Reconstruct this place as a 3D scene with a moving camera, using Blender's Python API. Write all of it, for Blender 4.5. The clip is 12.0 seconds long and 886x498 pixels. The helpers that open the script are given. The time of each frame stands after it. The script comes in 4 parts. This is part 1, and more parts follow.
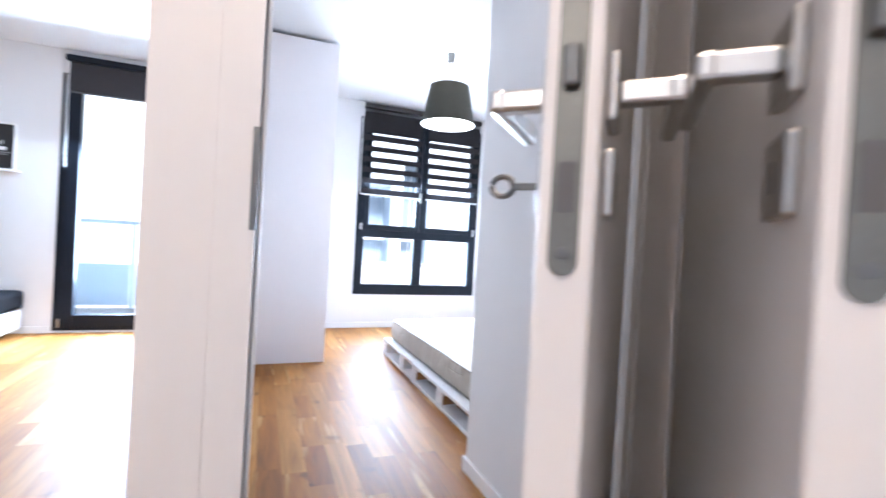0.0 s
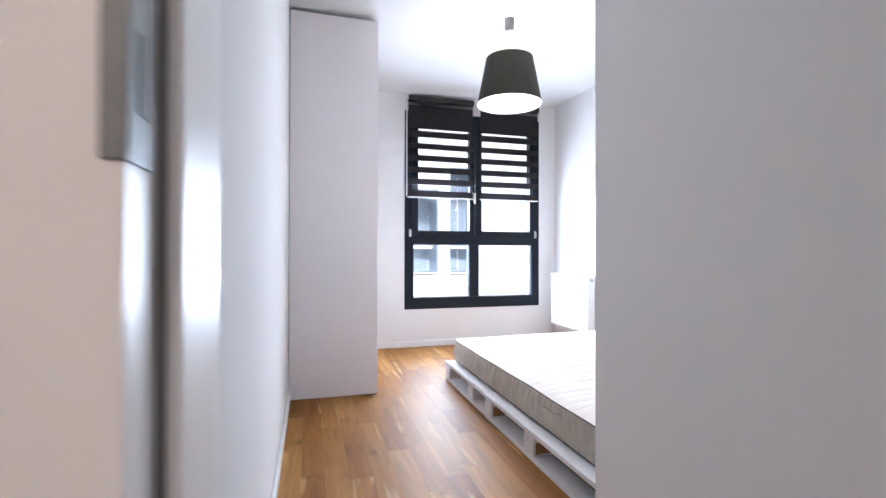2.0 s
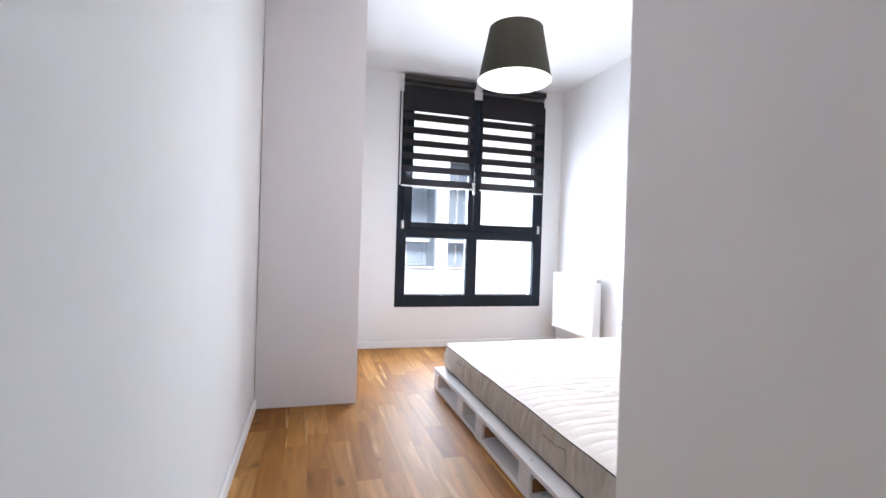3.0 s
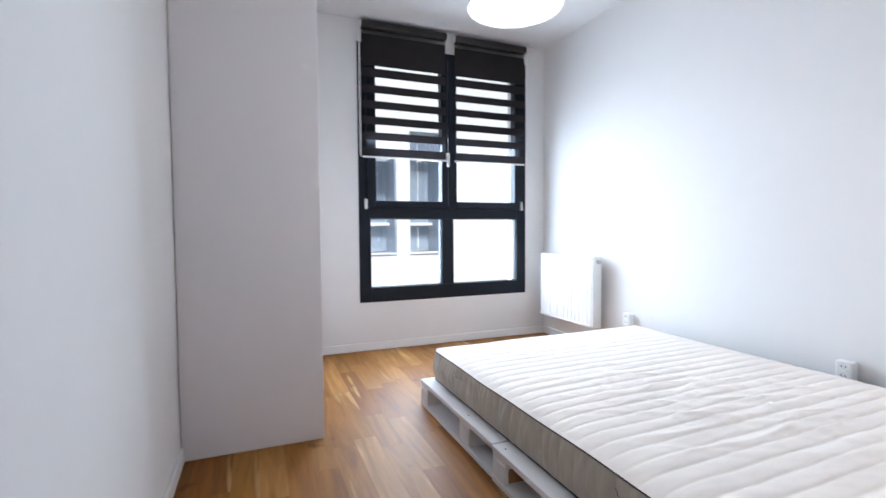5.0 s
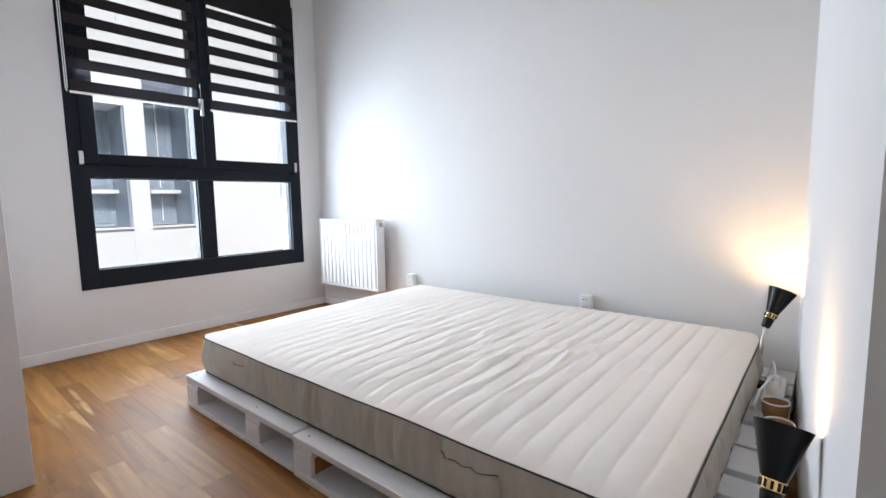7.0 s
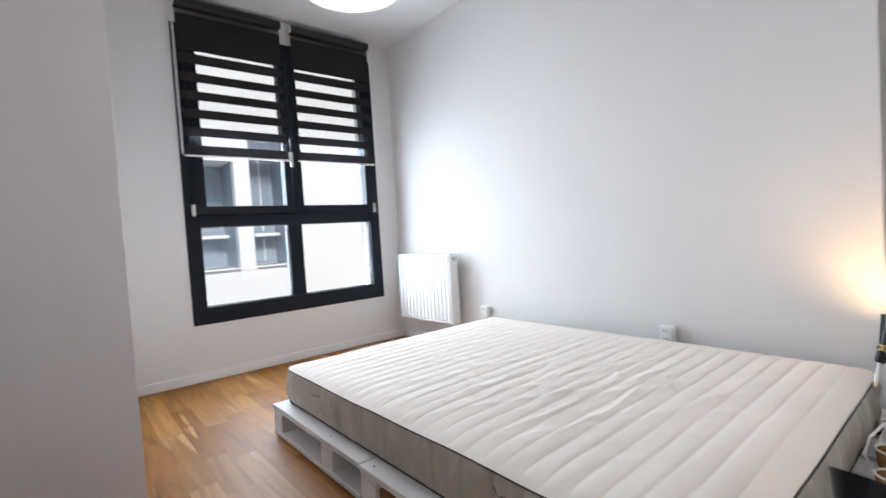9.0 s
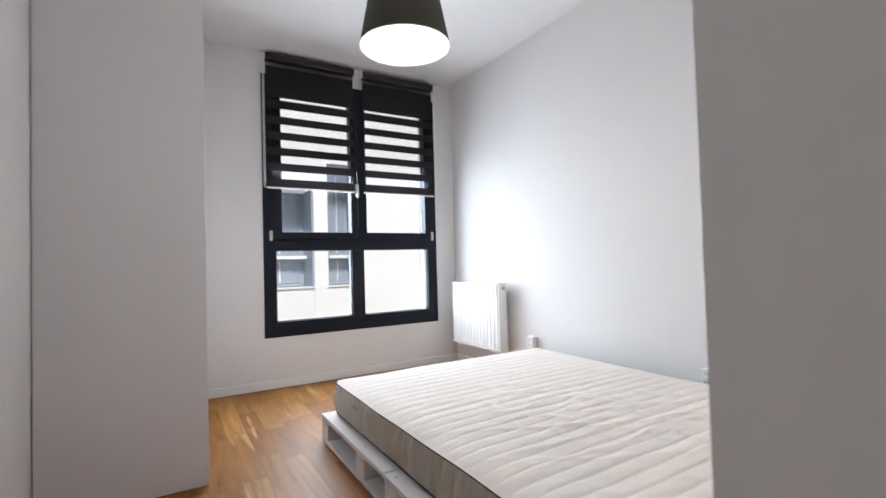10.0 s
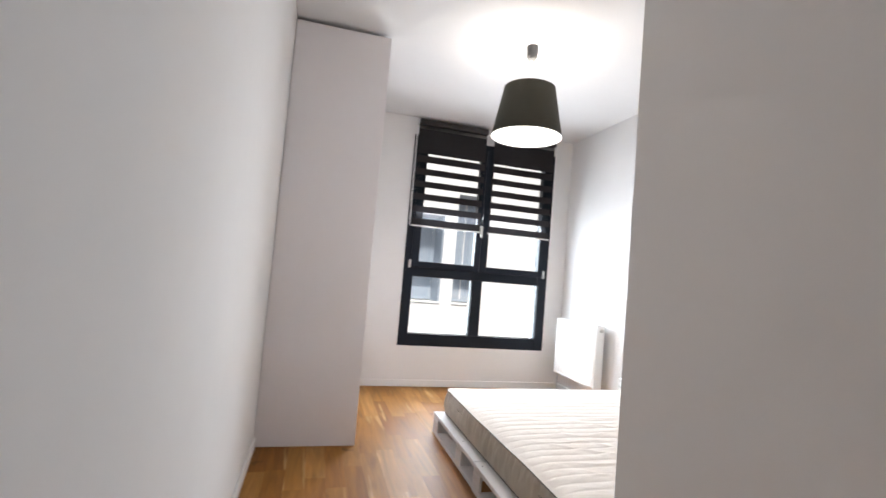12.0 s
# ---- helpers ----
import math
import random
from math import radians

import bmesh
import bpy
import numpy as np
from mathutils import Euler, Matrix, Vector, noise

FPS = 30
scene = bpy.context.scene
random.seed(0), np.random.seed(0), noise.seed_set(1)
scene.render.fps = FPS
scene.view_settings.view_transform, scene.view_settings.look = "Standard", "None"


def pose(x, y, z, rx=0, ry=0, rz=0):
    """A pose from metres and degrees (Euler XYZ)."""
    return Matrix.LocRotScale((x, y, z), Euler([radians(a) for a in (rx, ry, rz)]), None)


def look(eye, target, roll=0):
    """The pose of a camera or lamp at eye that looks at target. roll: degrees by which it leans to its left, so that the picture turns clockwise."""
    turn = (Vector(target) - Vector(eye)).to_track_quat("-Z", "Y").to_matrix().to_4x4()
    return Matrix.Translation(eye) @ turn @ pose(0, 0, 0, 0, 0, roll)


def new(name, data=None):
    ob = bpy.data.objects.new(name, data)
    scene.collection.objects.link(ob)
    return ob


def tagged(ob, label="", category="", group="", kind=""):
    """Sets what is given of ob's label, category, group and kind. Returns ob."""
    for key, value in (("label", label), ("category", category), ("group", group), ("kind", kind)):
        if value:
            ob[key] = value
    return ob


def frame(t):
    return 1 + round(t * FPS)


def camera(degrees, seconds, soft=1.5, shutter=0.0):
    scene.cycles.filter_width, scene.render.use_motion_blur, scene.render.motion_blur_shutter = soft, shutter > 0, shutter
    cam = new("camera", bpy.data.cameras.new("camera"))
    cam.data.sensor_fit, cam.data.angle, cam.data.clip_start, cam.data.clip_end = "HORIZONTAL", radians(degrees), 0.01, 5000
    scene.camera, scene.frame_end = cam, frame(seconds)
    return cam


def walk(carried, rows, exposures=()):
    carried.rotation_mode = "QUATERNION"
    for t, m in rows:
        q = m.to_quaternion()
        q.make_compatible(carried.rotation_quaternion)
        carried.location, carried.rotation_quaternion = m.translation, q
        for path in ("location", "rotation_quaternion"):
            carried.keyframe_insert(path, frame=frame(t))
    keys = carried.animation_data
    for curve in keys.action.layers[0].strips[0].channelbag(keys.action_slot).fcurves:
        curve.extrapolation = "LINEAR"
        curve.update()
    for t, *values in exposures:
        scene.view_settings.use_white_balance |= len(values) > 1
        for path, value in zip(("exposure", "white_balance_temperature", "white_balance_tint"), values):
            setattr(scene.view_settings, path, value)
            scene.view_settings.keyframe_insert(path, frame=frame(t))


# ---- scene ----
cam = camera(87.7, 12.0, shutter=0.6)
PATH = [
    (0, (0.077, -3.682, 0.971), (0.805, -1.819, 0.953), 3.2),
    (0.5, (0.067, -3.568, 0.955), (0.584, -1.636, 0.936), 1.2),
    (1, (0.074, -3.396, 0.948), (0.546, -1.453, 0.98), -0.2),
    (1.5, (0.095, -3.239, 0.941), (0.59, -1.301, 0.975), -0.4),
    (2, (0.136, -3.066, 0.941), (0.686, -1.143, 0.954), 0.1),
    (2.5, (0.204, -2.922, 0.938), (0.775, -1.005, 0.944), 1.1),
    (3, (0.286, -2.742, 0.949), (0.834, -0.818, 0.933), 1.8),
    (5, (0.306, -2.075, 0.929), (1.051, -0.221, 0.845), -0.4),
    (5.5, (0.305, -1.966, 0.922), (1.333, -0.255, 0.801), -1.2),
    (6, (0.316, -1.885, 0.888), (1.655, -0.412, 0.695), -1.0),
    (6.5, (0.343, -1.843, 0.862), (1.869, -0.57, 0.63), -0.7),
    (8.5, (0.343, -1.847, 0.868), (1.769, -0.451, 0.739), -3.2),
    (9, (0.388, -1.946, 0.877), (1.663, -0.406, 0.808), -3.7),
    (9.5, (0.438, -2.053, 0.899), (1.573, -0.406, 0.884), -3.2),
    (10, (0.433, -2.176, 0.903), (1.451, -0.455, 0.956), -1.6),
    (10.5, (0.350, -2.327, 0.963), (1.284, -0.560, 1.044), 1.0),
    (11, (0.307, -2.496, 0.979), (1.116, -0.671, 1.102), 3.3),
    (11.5, (0.28, -2.642, 1.011), (0.951, -0.762, 1.14), 4.6),
    (12, (0.25, -2.797, 1.056), (0.769, -0.869, 1.163), 4.8),
]
walk(cam, [(t, look(eye, target, roll)) for t, eye, target, roll in PATH],
     [(0.0, 0.93, 5500, 12), (0.5, 0.44, 5450, 12), (1.0, 0.28, 5550, 13), (3.0, 0.18, 6250, 15), (5.0, -0.30, 6050, 12),
      (6.5, -0.59, 6350, 12), (8.5, -0.59, 6400, 12), (10.0, -0.60, 6600, 13), (12.0, -0.18, 6900, 14)])

# ---- world, sun and lamps ----
world = bpy.data.worlds.new("sky")
scene.world = world
world.use_nodes = True
wn = world.node_tree.nodes
sky = wn.new("ShaderNodeTexSky")
sky.sky_type, sky.sun_disc = "NISHITA", False
sky.sun_elevation, sky.sun_rotation = radians(47), radians(175)
sky.air_density, sky.dust_density = 1.0, 3.0
wn["Background"].inputs["Strength"].default_value = 0.15
world.node_tree.links.new(sky.outputs["Color"], wn["Background"].inputs["Color"])


def lamp(name, kind, place, power, colour=(1, 1, 1), **more):
    data = bpy.data.lights.new(name, kind)
    data.energy, data.color = power, colour
    ob = new(name, data)
    ob.matrix_world = place
    if "radius" in more:
        data.shadow_soft_size = more["radius"]
    if "size" in more:
        data.shape, data.size, data.size_y = "RECTANGLE", *more["size"]
    if "angle" in more:
        data.angle = radians(more["angle"])
    return ob


# overcast daylight, from behind the bedroom side of the house onto the opposite facade
lamp("sun", "SUN", look((4, -6, 16), (5, 8, 1)), 5.0, (1, 0.985, 0.97), angle=12)
# the sky's light in the two window openings
lamp("window_daylight", "AREA", look((1.755, 1.60, 1.04), (1.84, 0.0, 0.55)), 172, (0.76, 0.885, 1.0), size=(1.35, 1.28))
lamp("balcony_daylight", "AREA", look((-1.03, 1.62, 1.25), (-1.2, -0.6, -0.3)), 215, (0.72, 0.87, 1.0), size=(0.8, 2.0))
# bulbs
lamp("pendant_bulb", "POINT", pose(1.41, -0.222, 2.14), 11.5, (1.0, 0.96, 0.91), radius=0.11)
READING = (((2.450, -1.706, 0.412), 17, 19), ((1.300, -1.798, 0.362), 4, 27))   # narrow end of each shade, its tilts
for end, back, lean in READING:
    spot = pose(*end) @ pose(0, 0, 0, back, lean, 0) @ Vector((0, 0, 0.080))
    lamp("reading_bulb", "POINT", Matrix.Translation(spot), 8.5, (1.0, 0.63, 0.30), radius=0.018)
# unseen bulbs: the hall's ceiling bulb, and one added farther off to rake the doors
lamp("hall_bulb", "POINT", pose(-0.12, -4.12, 2.30), 16.5, (1.0, 0.72, 0.48), radius=0.06)
lamp("added_far_bulb", "POINT", pose(-1.70, -4.75, 2.10), 15, (1.0, 0.80, 0.62), radius=0.05)


# ---- materials ----
def material(name, colour, rough=0.6, metal=0.0, spread=0.06, scale=6.0, bump=0.0, bump_scale=120.0, grain=None, per_object=0.0, coat=0.0, spec=0.5):
    """A principled material with two scales of colour variation and fine relief. grain stretches the noise."""
    m = bpy.data.materials.new(name)
    m.use_nodes = True
    nt = m.node_tree
    N, L = nt.nodes, nt.links
    b = N["Principled BSDF"]
    b.inputs["Roughness"].default_value, b.inputs["Metallic"].default_value = rough, metal
    b.inputs["Coat Weight"].default_value, b.inputs["Specular IOR Level"].default_value = coat, spec
    geo = N.new("ShaderNodeNewGeometry")
    mp = N.new("ShaderNodeMapping")
    mp.inputs["Scale"].default_value = grain or (1, 1, 1)
    L.new(geo.outputs["Position"], mp.inputs["Vector"])
    big, fine = N.new("ShaderNodeTexNoise"), N.new("ShaderNodeTexNoise")
    big.inputs["Scale"].default_value, fine.inputs["Scale"].default_value = scale, scale * 9
    big.inputs["Detail"].default_value, fine.inputs["Detail"].default_value = 4, 3
    for n in (big, fine):
        L.new(mp.outputs["Vector"], n.inputs["Vector"])
    add = N.new("ShaderNodeMath")
    add.operation = "MULTIPLY_ADD"
    add.inputs[1].default_value = 0.6
    L.new(fine.outputs["Fac"], add.inputs[0])
    L.new(big.outputs["Fac"], add.inputs[2])
    last = add.outputs[0]
    if per_object:
        info = N.new("ShaderNodeObjectInfo")
        more = N.new("ShaderNodeMath")
        more.operation = "MULTIPLY_ADD"
        more.inputs[1].default_value = per_object
        L.new(info.outputs["Random"], more.inputs[0])
        L.new(last, more.inputs[2])
        last = more.outputs[0]
    rng = N.new("ShaderNodeMapRange")
    rng.inputs["From Min"].default_value, rng.inputs["From Max"].default_value = 0.4, 1.2 + per_object
    rng.inputs["To Min"].default_value, rng.inputs["To Max"].default_value = 1 - spread, 1 + spread
    L.new(last, rng.inputs["Value"])
    mul = N.new("ShaderNodeVectorMath")
    mul.operation = "SCALE"
    mul.inputs[0].default_value = colour
    L.new(rng.outputs["Result"], mul.inputs["Scale"])
    L.new(mul.outputs["Vector"], b.inputs["Base Color"])
    if bump:
        tex, bp = N.new("ShaderNodeTexNoise"), N.new("ShaderNodeBump")
        tex.inputs["Scale"].default_value, tex.inputs["Detail"].default_value = bump_scale, 5
        L.new(mp.outputs["Vector"], tex.inputs["Vector"])
        L.new(tex.outputs["Fac"], bp.inputs["Height"])
        bp.inputs["Strength"].default_value, bp.inputs["Distance"].default_value = bump, 0.002
        L.new(bp.outputs["Normal"], b.inputs["Normal"])
    return m


def oak_material(name, per_island=False):
    """Oiled oak: every piece its own tone, long grain, knots and growth rings."""
    m = bpy.data.materials.new(name)
    m.use_nodes = True
    nt = m.node_tree
    N, L = nt.nodes, nt.links
    b = N["Principled BSDF"]
    b.inputs["Specular IOR Level"].default_value = 0.16
    geo = N.new("ShaderNodeNewGeometry")
    if per_island:
        rand = geo.outputs["Random Per Island"]
    else:
        rand = N.new("ShaderNodeObjectInfo").outputs["Random"]
    shift = N.new("ShaderNodeMath")
    shift.operation = "MULTIPLY"
    shift.inputs[1].default_value = 37.0
    L.new(rand, shift.inputs[0])
    comb = N.new("ShaderNodeCombineXYZ")
    L.new(shift.outputs[0], comb.inputs["X"])
    L.new(shift.outputs[0], comb.inputs["Y"])
    vec = N.new("ShaderNodeVectorMath")
    L.new(geo.outputs["Position"], vec.inputs[0])
    L.new(comb.outputs["Vector"], vec.inputs[1])
    mp = N.new("ShaderNodeMapping")
    mp.inputs["Scale"].default_value = (1.0, 0.09, 1.0)
    L.new(vec.outputs["Vector"], mp.inputs["Vector"])
    fine, broad, knots = (N.new("ShaderNodeTexNoise") for _ in range(3))
    fine.inputs["Scale"].default_value, fine.inputs["Detail"].default_value = 75, 5
    broad.inputs["Scale"].default_value, broad.inputs["Detail"].default_value = 12, 3
    broad.inputs["Distortion"].default_value = 2.2
    knots.inputs["Scale"].default_value, knots.inputs["Detail"].default_value = 7, 2
    L.new(mp.outputs["Vector"], fine.inputs["Vector"])
    L.new(mp.outputs["Vector"], broad.inputs["Vector"])
    L.new(vec.outputs["Vector"], knots.inputs["Vector"])
    tone = N.new("ShaderNodeValToRGB")
    e = tone.color_ramp.elements
    e[0].position, e[0].color = 0.0, (0.215, 0.082, 0.017, 1)
    e[1].position, e[1].color = 1.0, (0.480, 0.270, 0.095, 1)
    e.new(0.18).color = (0.264, 0.107, 0.022, 1)
    e.new(0.45).color = (0.298, 0.128, 0.028, 1)
    e.new(0.72).color = (0.330, 0.150, 0.037, 1)
    e.new(0.90).color = (0.385, 0.188, 0.055, 1)
    L.new(rand, tone.inputs["Fac"])
    grain = N.new("ShaderNodeMath")
    grain.operation = "MULTIPLY_ADD"
    grain.inputs[1].default_value = 0.4
    L.new(fine.outputs["Fac"], grain.inputs[0])
    L.new(broad.outputs["Fac"], grain.inputs[2])
    rng = N.new("ShaderNodeMapRange")
    rng.inputs["From Min"].default_value, rng.inputs["From Max"].default_value = 0.42, 0.98
    rng.inputs["To Min"].default_value, rng.inputs["To Max"].default_value = 0.66, 1.30
    L.new(grain.outputs[0], rng.inputs["Value"])
    kn = N.new("ShaderNodeMapRange")
    kn.inputs["From Min"].default_value, kn.inputs["From Max"].default_value = 0.66, 0.76
    kn.inputs["To Min"].default_value, kn.inputs["To Max"].default_value = 1.0, 0.55
    L.new(knots.outputs["Fac"], kn.inputs["Value"])
    both = N.new("ShaderNodeMath")
    both.operation = "MULTIPLY"
    L.new(rng.outputs["Result"], both.inputs[0])
    L.new(kn.outputs["Result"], both.inputs[1])
    mul = N.new("ShaderNodeVectorMath")
    mul.operation = "SCALE"
    sap, sap_range, pale = N.new("ShaderNodeTexNoise"), N.new("ShaderNodeMapRange"), N.new("ShaderNodeMix")
    sap.inputs["Scale"].default_value, sap.inputs["Detail"].default_value = 14, 2
    L.new(mp.outputs["Vector"], sap.inputs["Vector"])
    sap_range.inputs["From Min"].default_value, sap_range.inputs["From Max"].default_value = 0.63, 0.70
    sap_range.inputs["To Max"].default_value = 0.75
    L.new(sap.outputs["Fac"], sap_range.inputs["Value"])
    pale.data_type = "RGBA"
    pale.inputs["B"].default_value = (0.55, 0.34, 0.145, 1)
    L.new(sap_range.outputs["Result"], pale.inputs["Factor"])
    L.new(tone.outputs["Color"], pale.inputs["A"])
    L.new(pale.outputs["Result"], mul.inputs[0])
    L.new(both.outputs[0], mul.inputs["Scale"])
    L.new(mul.outputs["Vector"], b.inputs["Base Color"])
    ro = N.new("ShaderNodeMapRange")
    ro.inputs["To Min"].default_value, ro.inputs["To Max"].default_value = 0.42, 0.56
    L.new(fine.outputs["Fac"], ro.inputs["Value"])
    L.new(ro.outputs["Result"], b.inputs["Roughness"])
    bp = N.new("ShaderNodeBump")
    bp.inputs["Strength"].default_value, bp.inputs["Distance"].default_value = 0.25, 0.001
    L.new(fine.outputs["Fac"], bp.inputs["Height"])
    L.new(bp.outputs["Normal"], b.inputs["Normal"])
    return m


def glass_material(name, tint, gloss=0.05):
    m = bpy.data.materials.new(name)
    m.use_nodes = True
    N, L = m.node_tree.nodes, m.node_tree.links
    N.remove(N["Principled BSDF"])
    clear, shine, fres, mix = N.new("ShaderNodeBsdfTransparent"), N.new("ShaderNodeBsdfGlossy"), N.new("ShaderNodeFresnel"), N.new("ShaderNodeMixShader")
    clear.inputs["Color"].default_value = (*tint, 1)
    shine.inputs["Roughness"].default_value = gloss
    fres.inputs["IOR"].default_value = 1.35
    L.new(fres.outputs["Fac"], mix.inputs["Fac"])
    L.new(clear.outputs["BSDF"], mix.inputs[1])
    L.new(shine.outputs["BSDF"], mix.inputs[2])
    L.new(mix.outputs["Shader"], N["Material Output"].inputs["Surface"])
    return m


def sheer_material(name, clear_part, colour):
    m = bpy.data.materials.new(name)
    m.use_nodes = True
    N, L = m.node_tree.nodes, m.node_tree.links
    N.remove(N["Principled BSDF"])
    clear, cloth, mix = N.new("ShaderNodeBsdfTransparent"), N.new("ShaderNodeBsdfTranslucent"), N.new("ShaderNodeMixShader")
    cloth.inputs["Color"].default_value = (*colour, 1)
    weave = N.new("ShaderNodeTexNoise")
    weave.inputs["Scale"].default_value = 400
    rng = N.new("ShaderNodeMapRange")
    rng.inputs["To Min"].default_value, rng.inputs["To Max"].default_value = 1 - clear_part - 0.08, 1 - clear_part + 0.08
    L.new(weave.outputs["Fac"], rng.inputs["Value"])
    L.new(rng.outputs["Result"], mix.inputs["Fac"])
    L.new(clear.outputs["BSDF"], mix.inputs[1])
    L.new(cloth.outputs["BSDF"], mix.inputs[2])
    L.new(mix.outputs["Shader"], N["Material Output"].inputs["Surface"])
    return m


def glow_material(name, colour, strength):
    m = bpy.data.materials.new(name)
    m.use_nodes = True
    b = m.node_tree.nodes["Principled BSDF"]
    b.inputs["Base Color"].default_value = (*colour, 1)
    b.inputs["Emission Color"].default_value = (*colour, 1)
    b.inputs["Emission Strength"].default_value = strength
    return m


WALL = material("matt_wall_paint", (0.73, 0.72, 0.715), 0.9, spec=0.08, spread=0.02, scale=1.3, bump=0.12, bump_scale=260)
CEILING = material("ceiling_paint", (0.75, 0.75, 0.755), 0.8, spread=0.015, scale=1.1, bump=0.08, bump_scale=220)
TRIM = material("white_lacquered_trim", (0.78, 0.77, 0.76), 0.4, spread=0.02, scale=3, bump=0.03, bump_scale=90)
DOOR_WHITE = material("white_door_laminate", (0.76, 0.74, 0.72), 0.38, spread=0.03, scale=3, bump=0.05, bump_scale=160, grain=(1, 1, 0.1))
LAMINATE = material("pale_lilac_white_laminate", (0.79, 0.755, 0.765), 0.5, spread=0.015, scale=2, bump=0.04, bump_scale=300)
OAK = oak_material("oiled_oak")
OAK_REST = oak_material("oiled_oak_joined", True)
SCREED = material("dark_joint", (0.10, 0.055, 0.03), 0.8, spread=0.1)
ANTHRACITE = material("anthracite_window_frame", (0.0055, 0.0085, 0.0155), 0.5, spec=0.2, spread=0.12, scale=8, bump=0.06, bump_scale=500)
SEAL = material("grey_door_seal", (0.16, 0.155, 0.15), 0.6, spread=0.05)
CUP_GREY = material("grey_metal_cup", (0.05, 0.05, 0.05), 0.45, spread=0.05)
RUBBER = material("black_rubber_seal", (0.012, 0.012, 0.013), 0.6, spread=0.1)
GLASS = glass_material("window_glass", (0.97, 0.985, 0.98), 0.02)
FABRIC_DARK = material("charcoal_blind_fabric", (0.027, 0.024, 0.027), 0.85, spread=0.12, scale=20, bump=0.3, bump_scale=900)
SHEER = sheer_material("sheer_blind_voile", 0.86, (0.10, 0.10, 0.11))
CASSETTE = material("charcoal_blind_cassette", (0.026, 0.023, 0.023), 0.5, spread=0.12, scale=10, spec=0.3)
SHEER_DOUBLE = sheer_material("doubled_blind_voile", 0.40, (0.16, 0.145, 0.15))
CHROME = material("brushed_nickel", (0.55, 0.54, 0.52), 0.28, 1.0, spread=0.08, scale=30, grain=(1, 1, 0.1))
STEEL = material("dull_zinc_steel", (0.17, 0.175, 0.175), 0.5, 1.0, spread=0.15, scale=25)
# steel toned down for the dark hall that the lock plates mirror
MIRROR_STEEL = material("brushed_steel_dark_reflection", (0.17, 0.17, 0.155), 0.42, 1.0, spread=0.1, scale=30)
WHITE_PLASTIC = material("white_plastic", (0.80, 0.80, 0.79), 0.35, spread=0.02)
# shade inside holes and slots put in as dark colour; also the adapter seam
HOLE_SEAM_DARK = material("hole_shade_and_seam", (0.10, 0.10, 0.10), 0.5, spread=0.05)
ENAMEL = material("white_radiator_enamel", (0.82, 0.82, 0.81), 0.32, spread=0.015, scale=4)
SHADE_CLOTH = material("dark_olive_lampshade_cloth", (0.038, 0.035, 0.024), 0.85, spread=0.12, scale=14, bump=0.35, bump_scale=700)
SHADE_LINING = material("white_lampshade_lining", (0.85, 0.85, 0.83), 0.6, spread=0.02)
GLOW_DISC = glow_material("lit_lamp_glow_disc", (1.0, 0.98, 0.94), 7.5)
BULB = glow_material("lit_warm_bulb", (1.0, 0.72, 0.38), 22.0)
BLACK_METAL = material("gloss_black_metal", (0.005, 0.005, 0.006), 0.28, 0.0, spread=0.1, scale=20, spec=0.22)
BRASS = material("polished_brass", (0.80, 0.56, 0.24), 0.22, 1.0, spread=0.08, scale=30)
TICKING = material("cream_mattress_ticking", (0.88, 0.81, 0.745), 0.9, spread=0.035, scale=5, bump=0.25, bump_scale=600)
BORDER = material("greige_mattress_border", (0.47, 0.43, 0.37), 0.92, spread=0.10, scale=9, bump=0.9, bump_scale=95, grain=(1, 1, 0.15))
STRAP = material("pale_greige_strap", (0.49, 0.445, 0.385), 0.9, spread=0.06, scale=30, bump=0.3, bump_scale=700)
PIPING = material("dark_grey_piping", (0.050, 0.043, 0.038), 0.8, spread=0.1, scale=40)
PALLET_WHITE = material("worn_white_painted_pine", (0.70, 0.69, 0.69), 0.7, spread=0.10, scale=7, bump=0.35, bump_scale=70, grain=(1, 0.12, 1), per_object=0.3)
PINE = material("raw_pine_block", (0.33, 0.17, 0.070), 0.75, spread=0.60, scale=14, bump=0.4, bump_scale=90, per_object=0.3)
BLACK_CLOTH = material("black_sofa_fabric", (0.005, 0.005, 0.007), 0.95, spec=0.15, spread=0.2, scale=8, bump=0.3, bump_scale=500)
WHITE_LEATHER = material("white_sofa_leatherette", (0.74, 0.75, 0.77), 0.5, spread=0.03, scale=6, bump=0.2, bump_scale=260)
TABLE_BLACK = material("black_brown_table_foil", (0.008, 0.008, 0.011), 0.35, spec=0.3, spread=0.15, scale=10)
POSTER = material("black_poster_paper", (0.012, 0.012, 0.013), 0.6, spread=0.1)
INK = material("white_print", (0.75, 0.75, 0.75), 0.7, spread=0.02)
INK_GREY = material("grey_print", (0.25, 0.25, 0.25), 0.7, spread=0.02)
FACADE = material("white_rendered_facade", (0.87, 0.87, 0.87), 0.85, spread=0.04, scale=0.8, bump=0.2, bump_scale=60)
FACADE_GREY = material("blue_grey_facade_panel", (0.33, 0.39, 0.46), 0.5, spread=0.10, scale=0.7)
FAR_GLASS = material("far_window_glass", (0.30, 0.36, 0.43), 0.15, spread=0.08, scale=0.6)
PAVING = material("concrete_paving", (0.34, 0.34, 0.33), 0.85, spread=0.12, scale=1.2, bump=0.3, bump_scale=30)


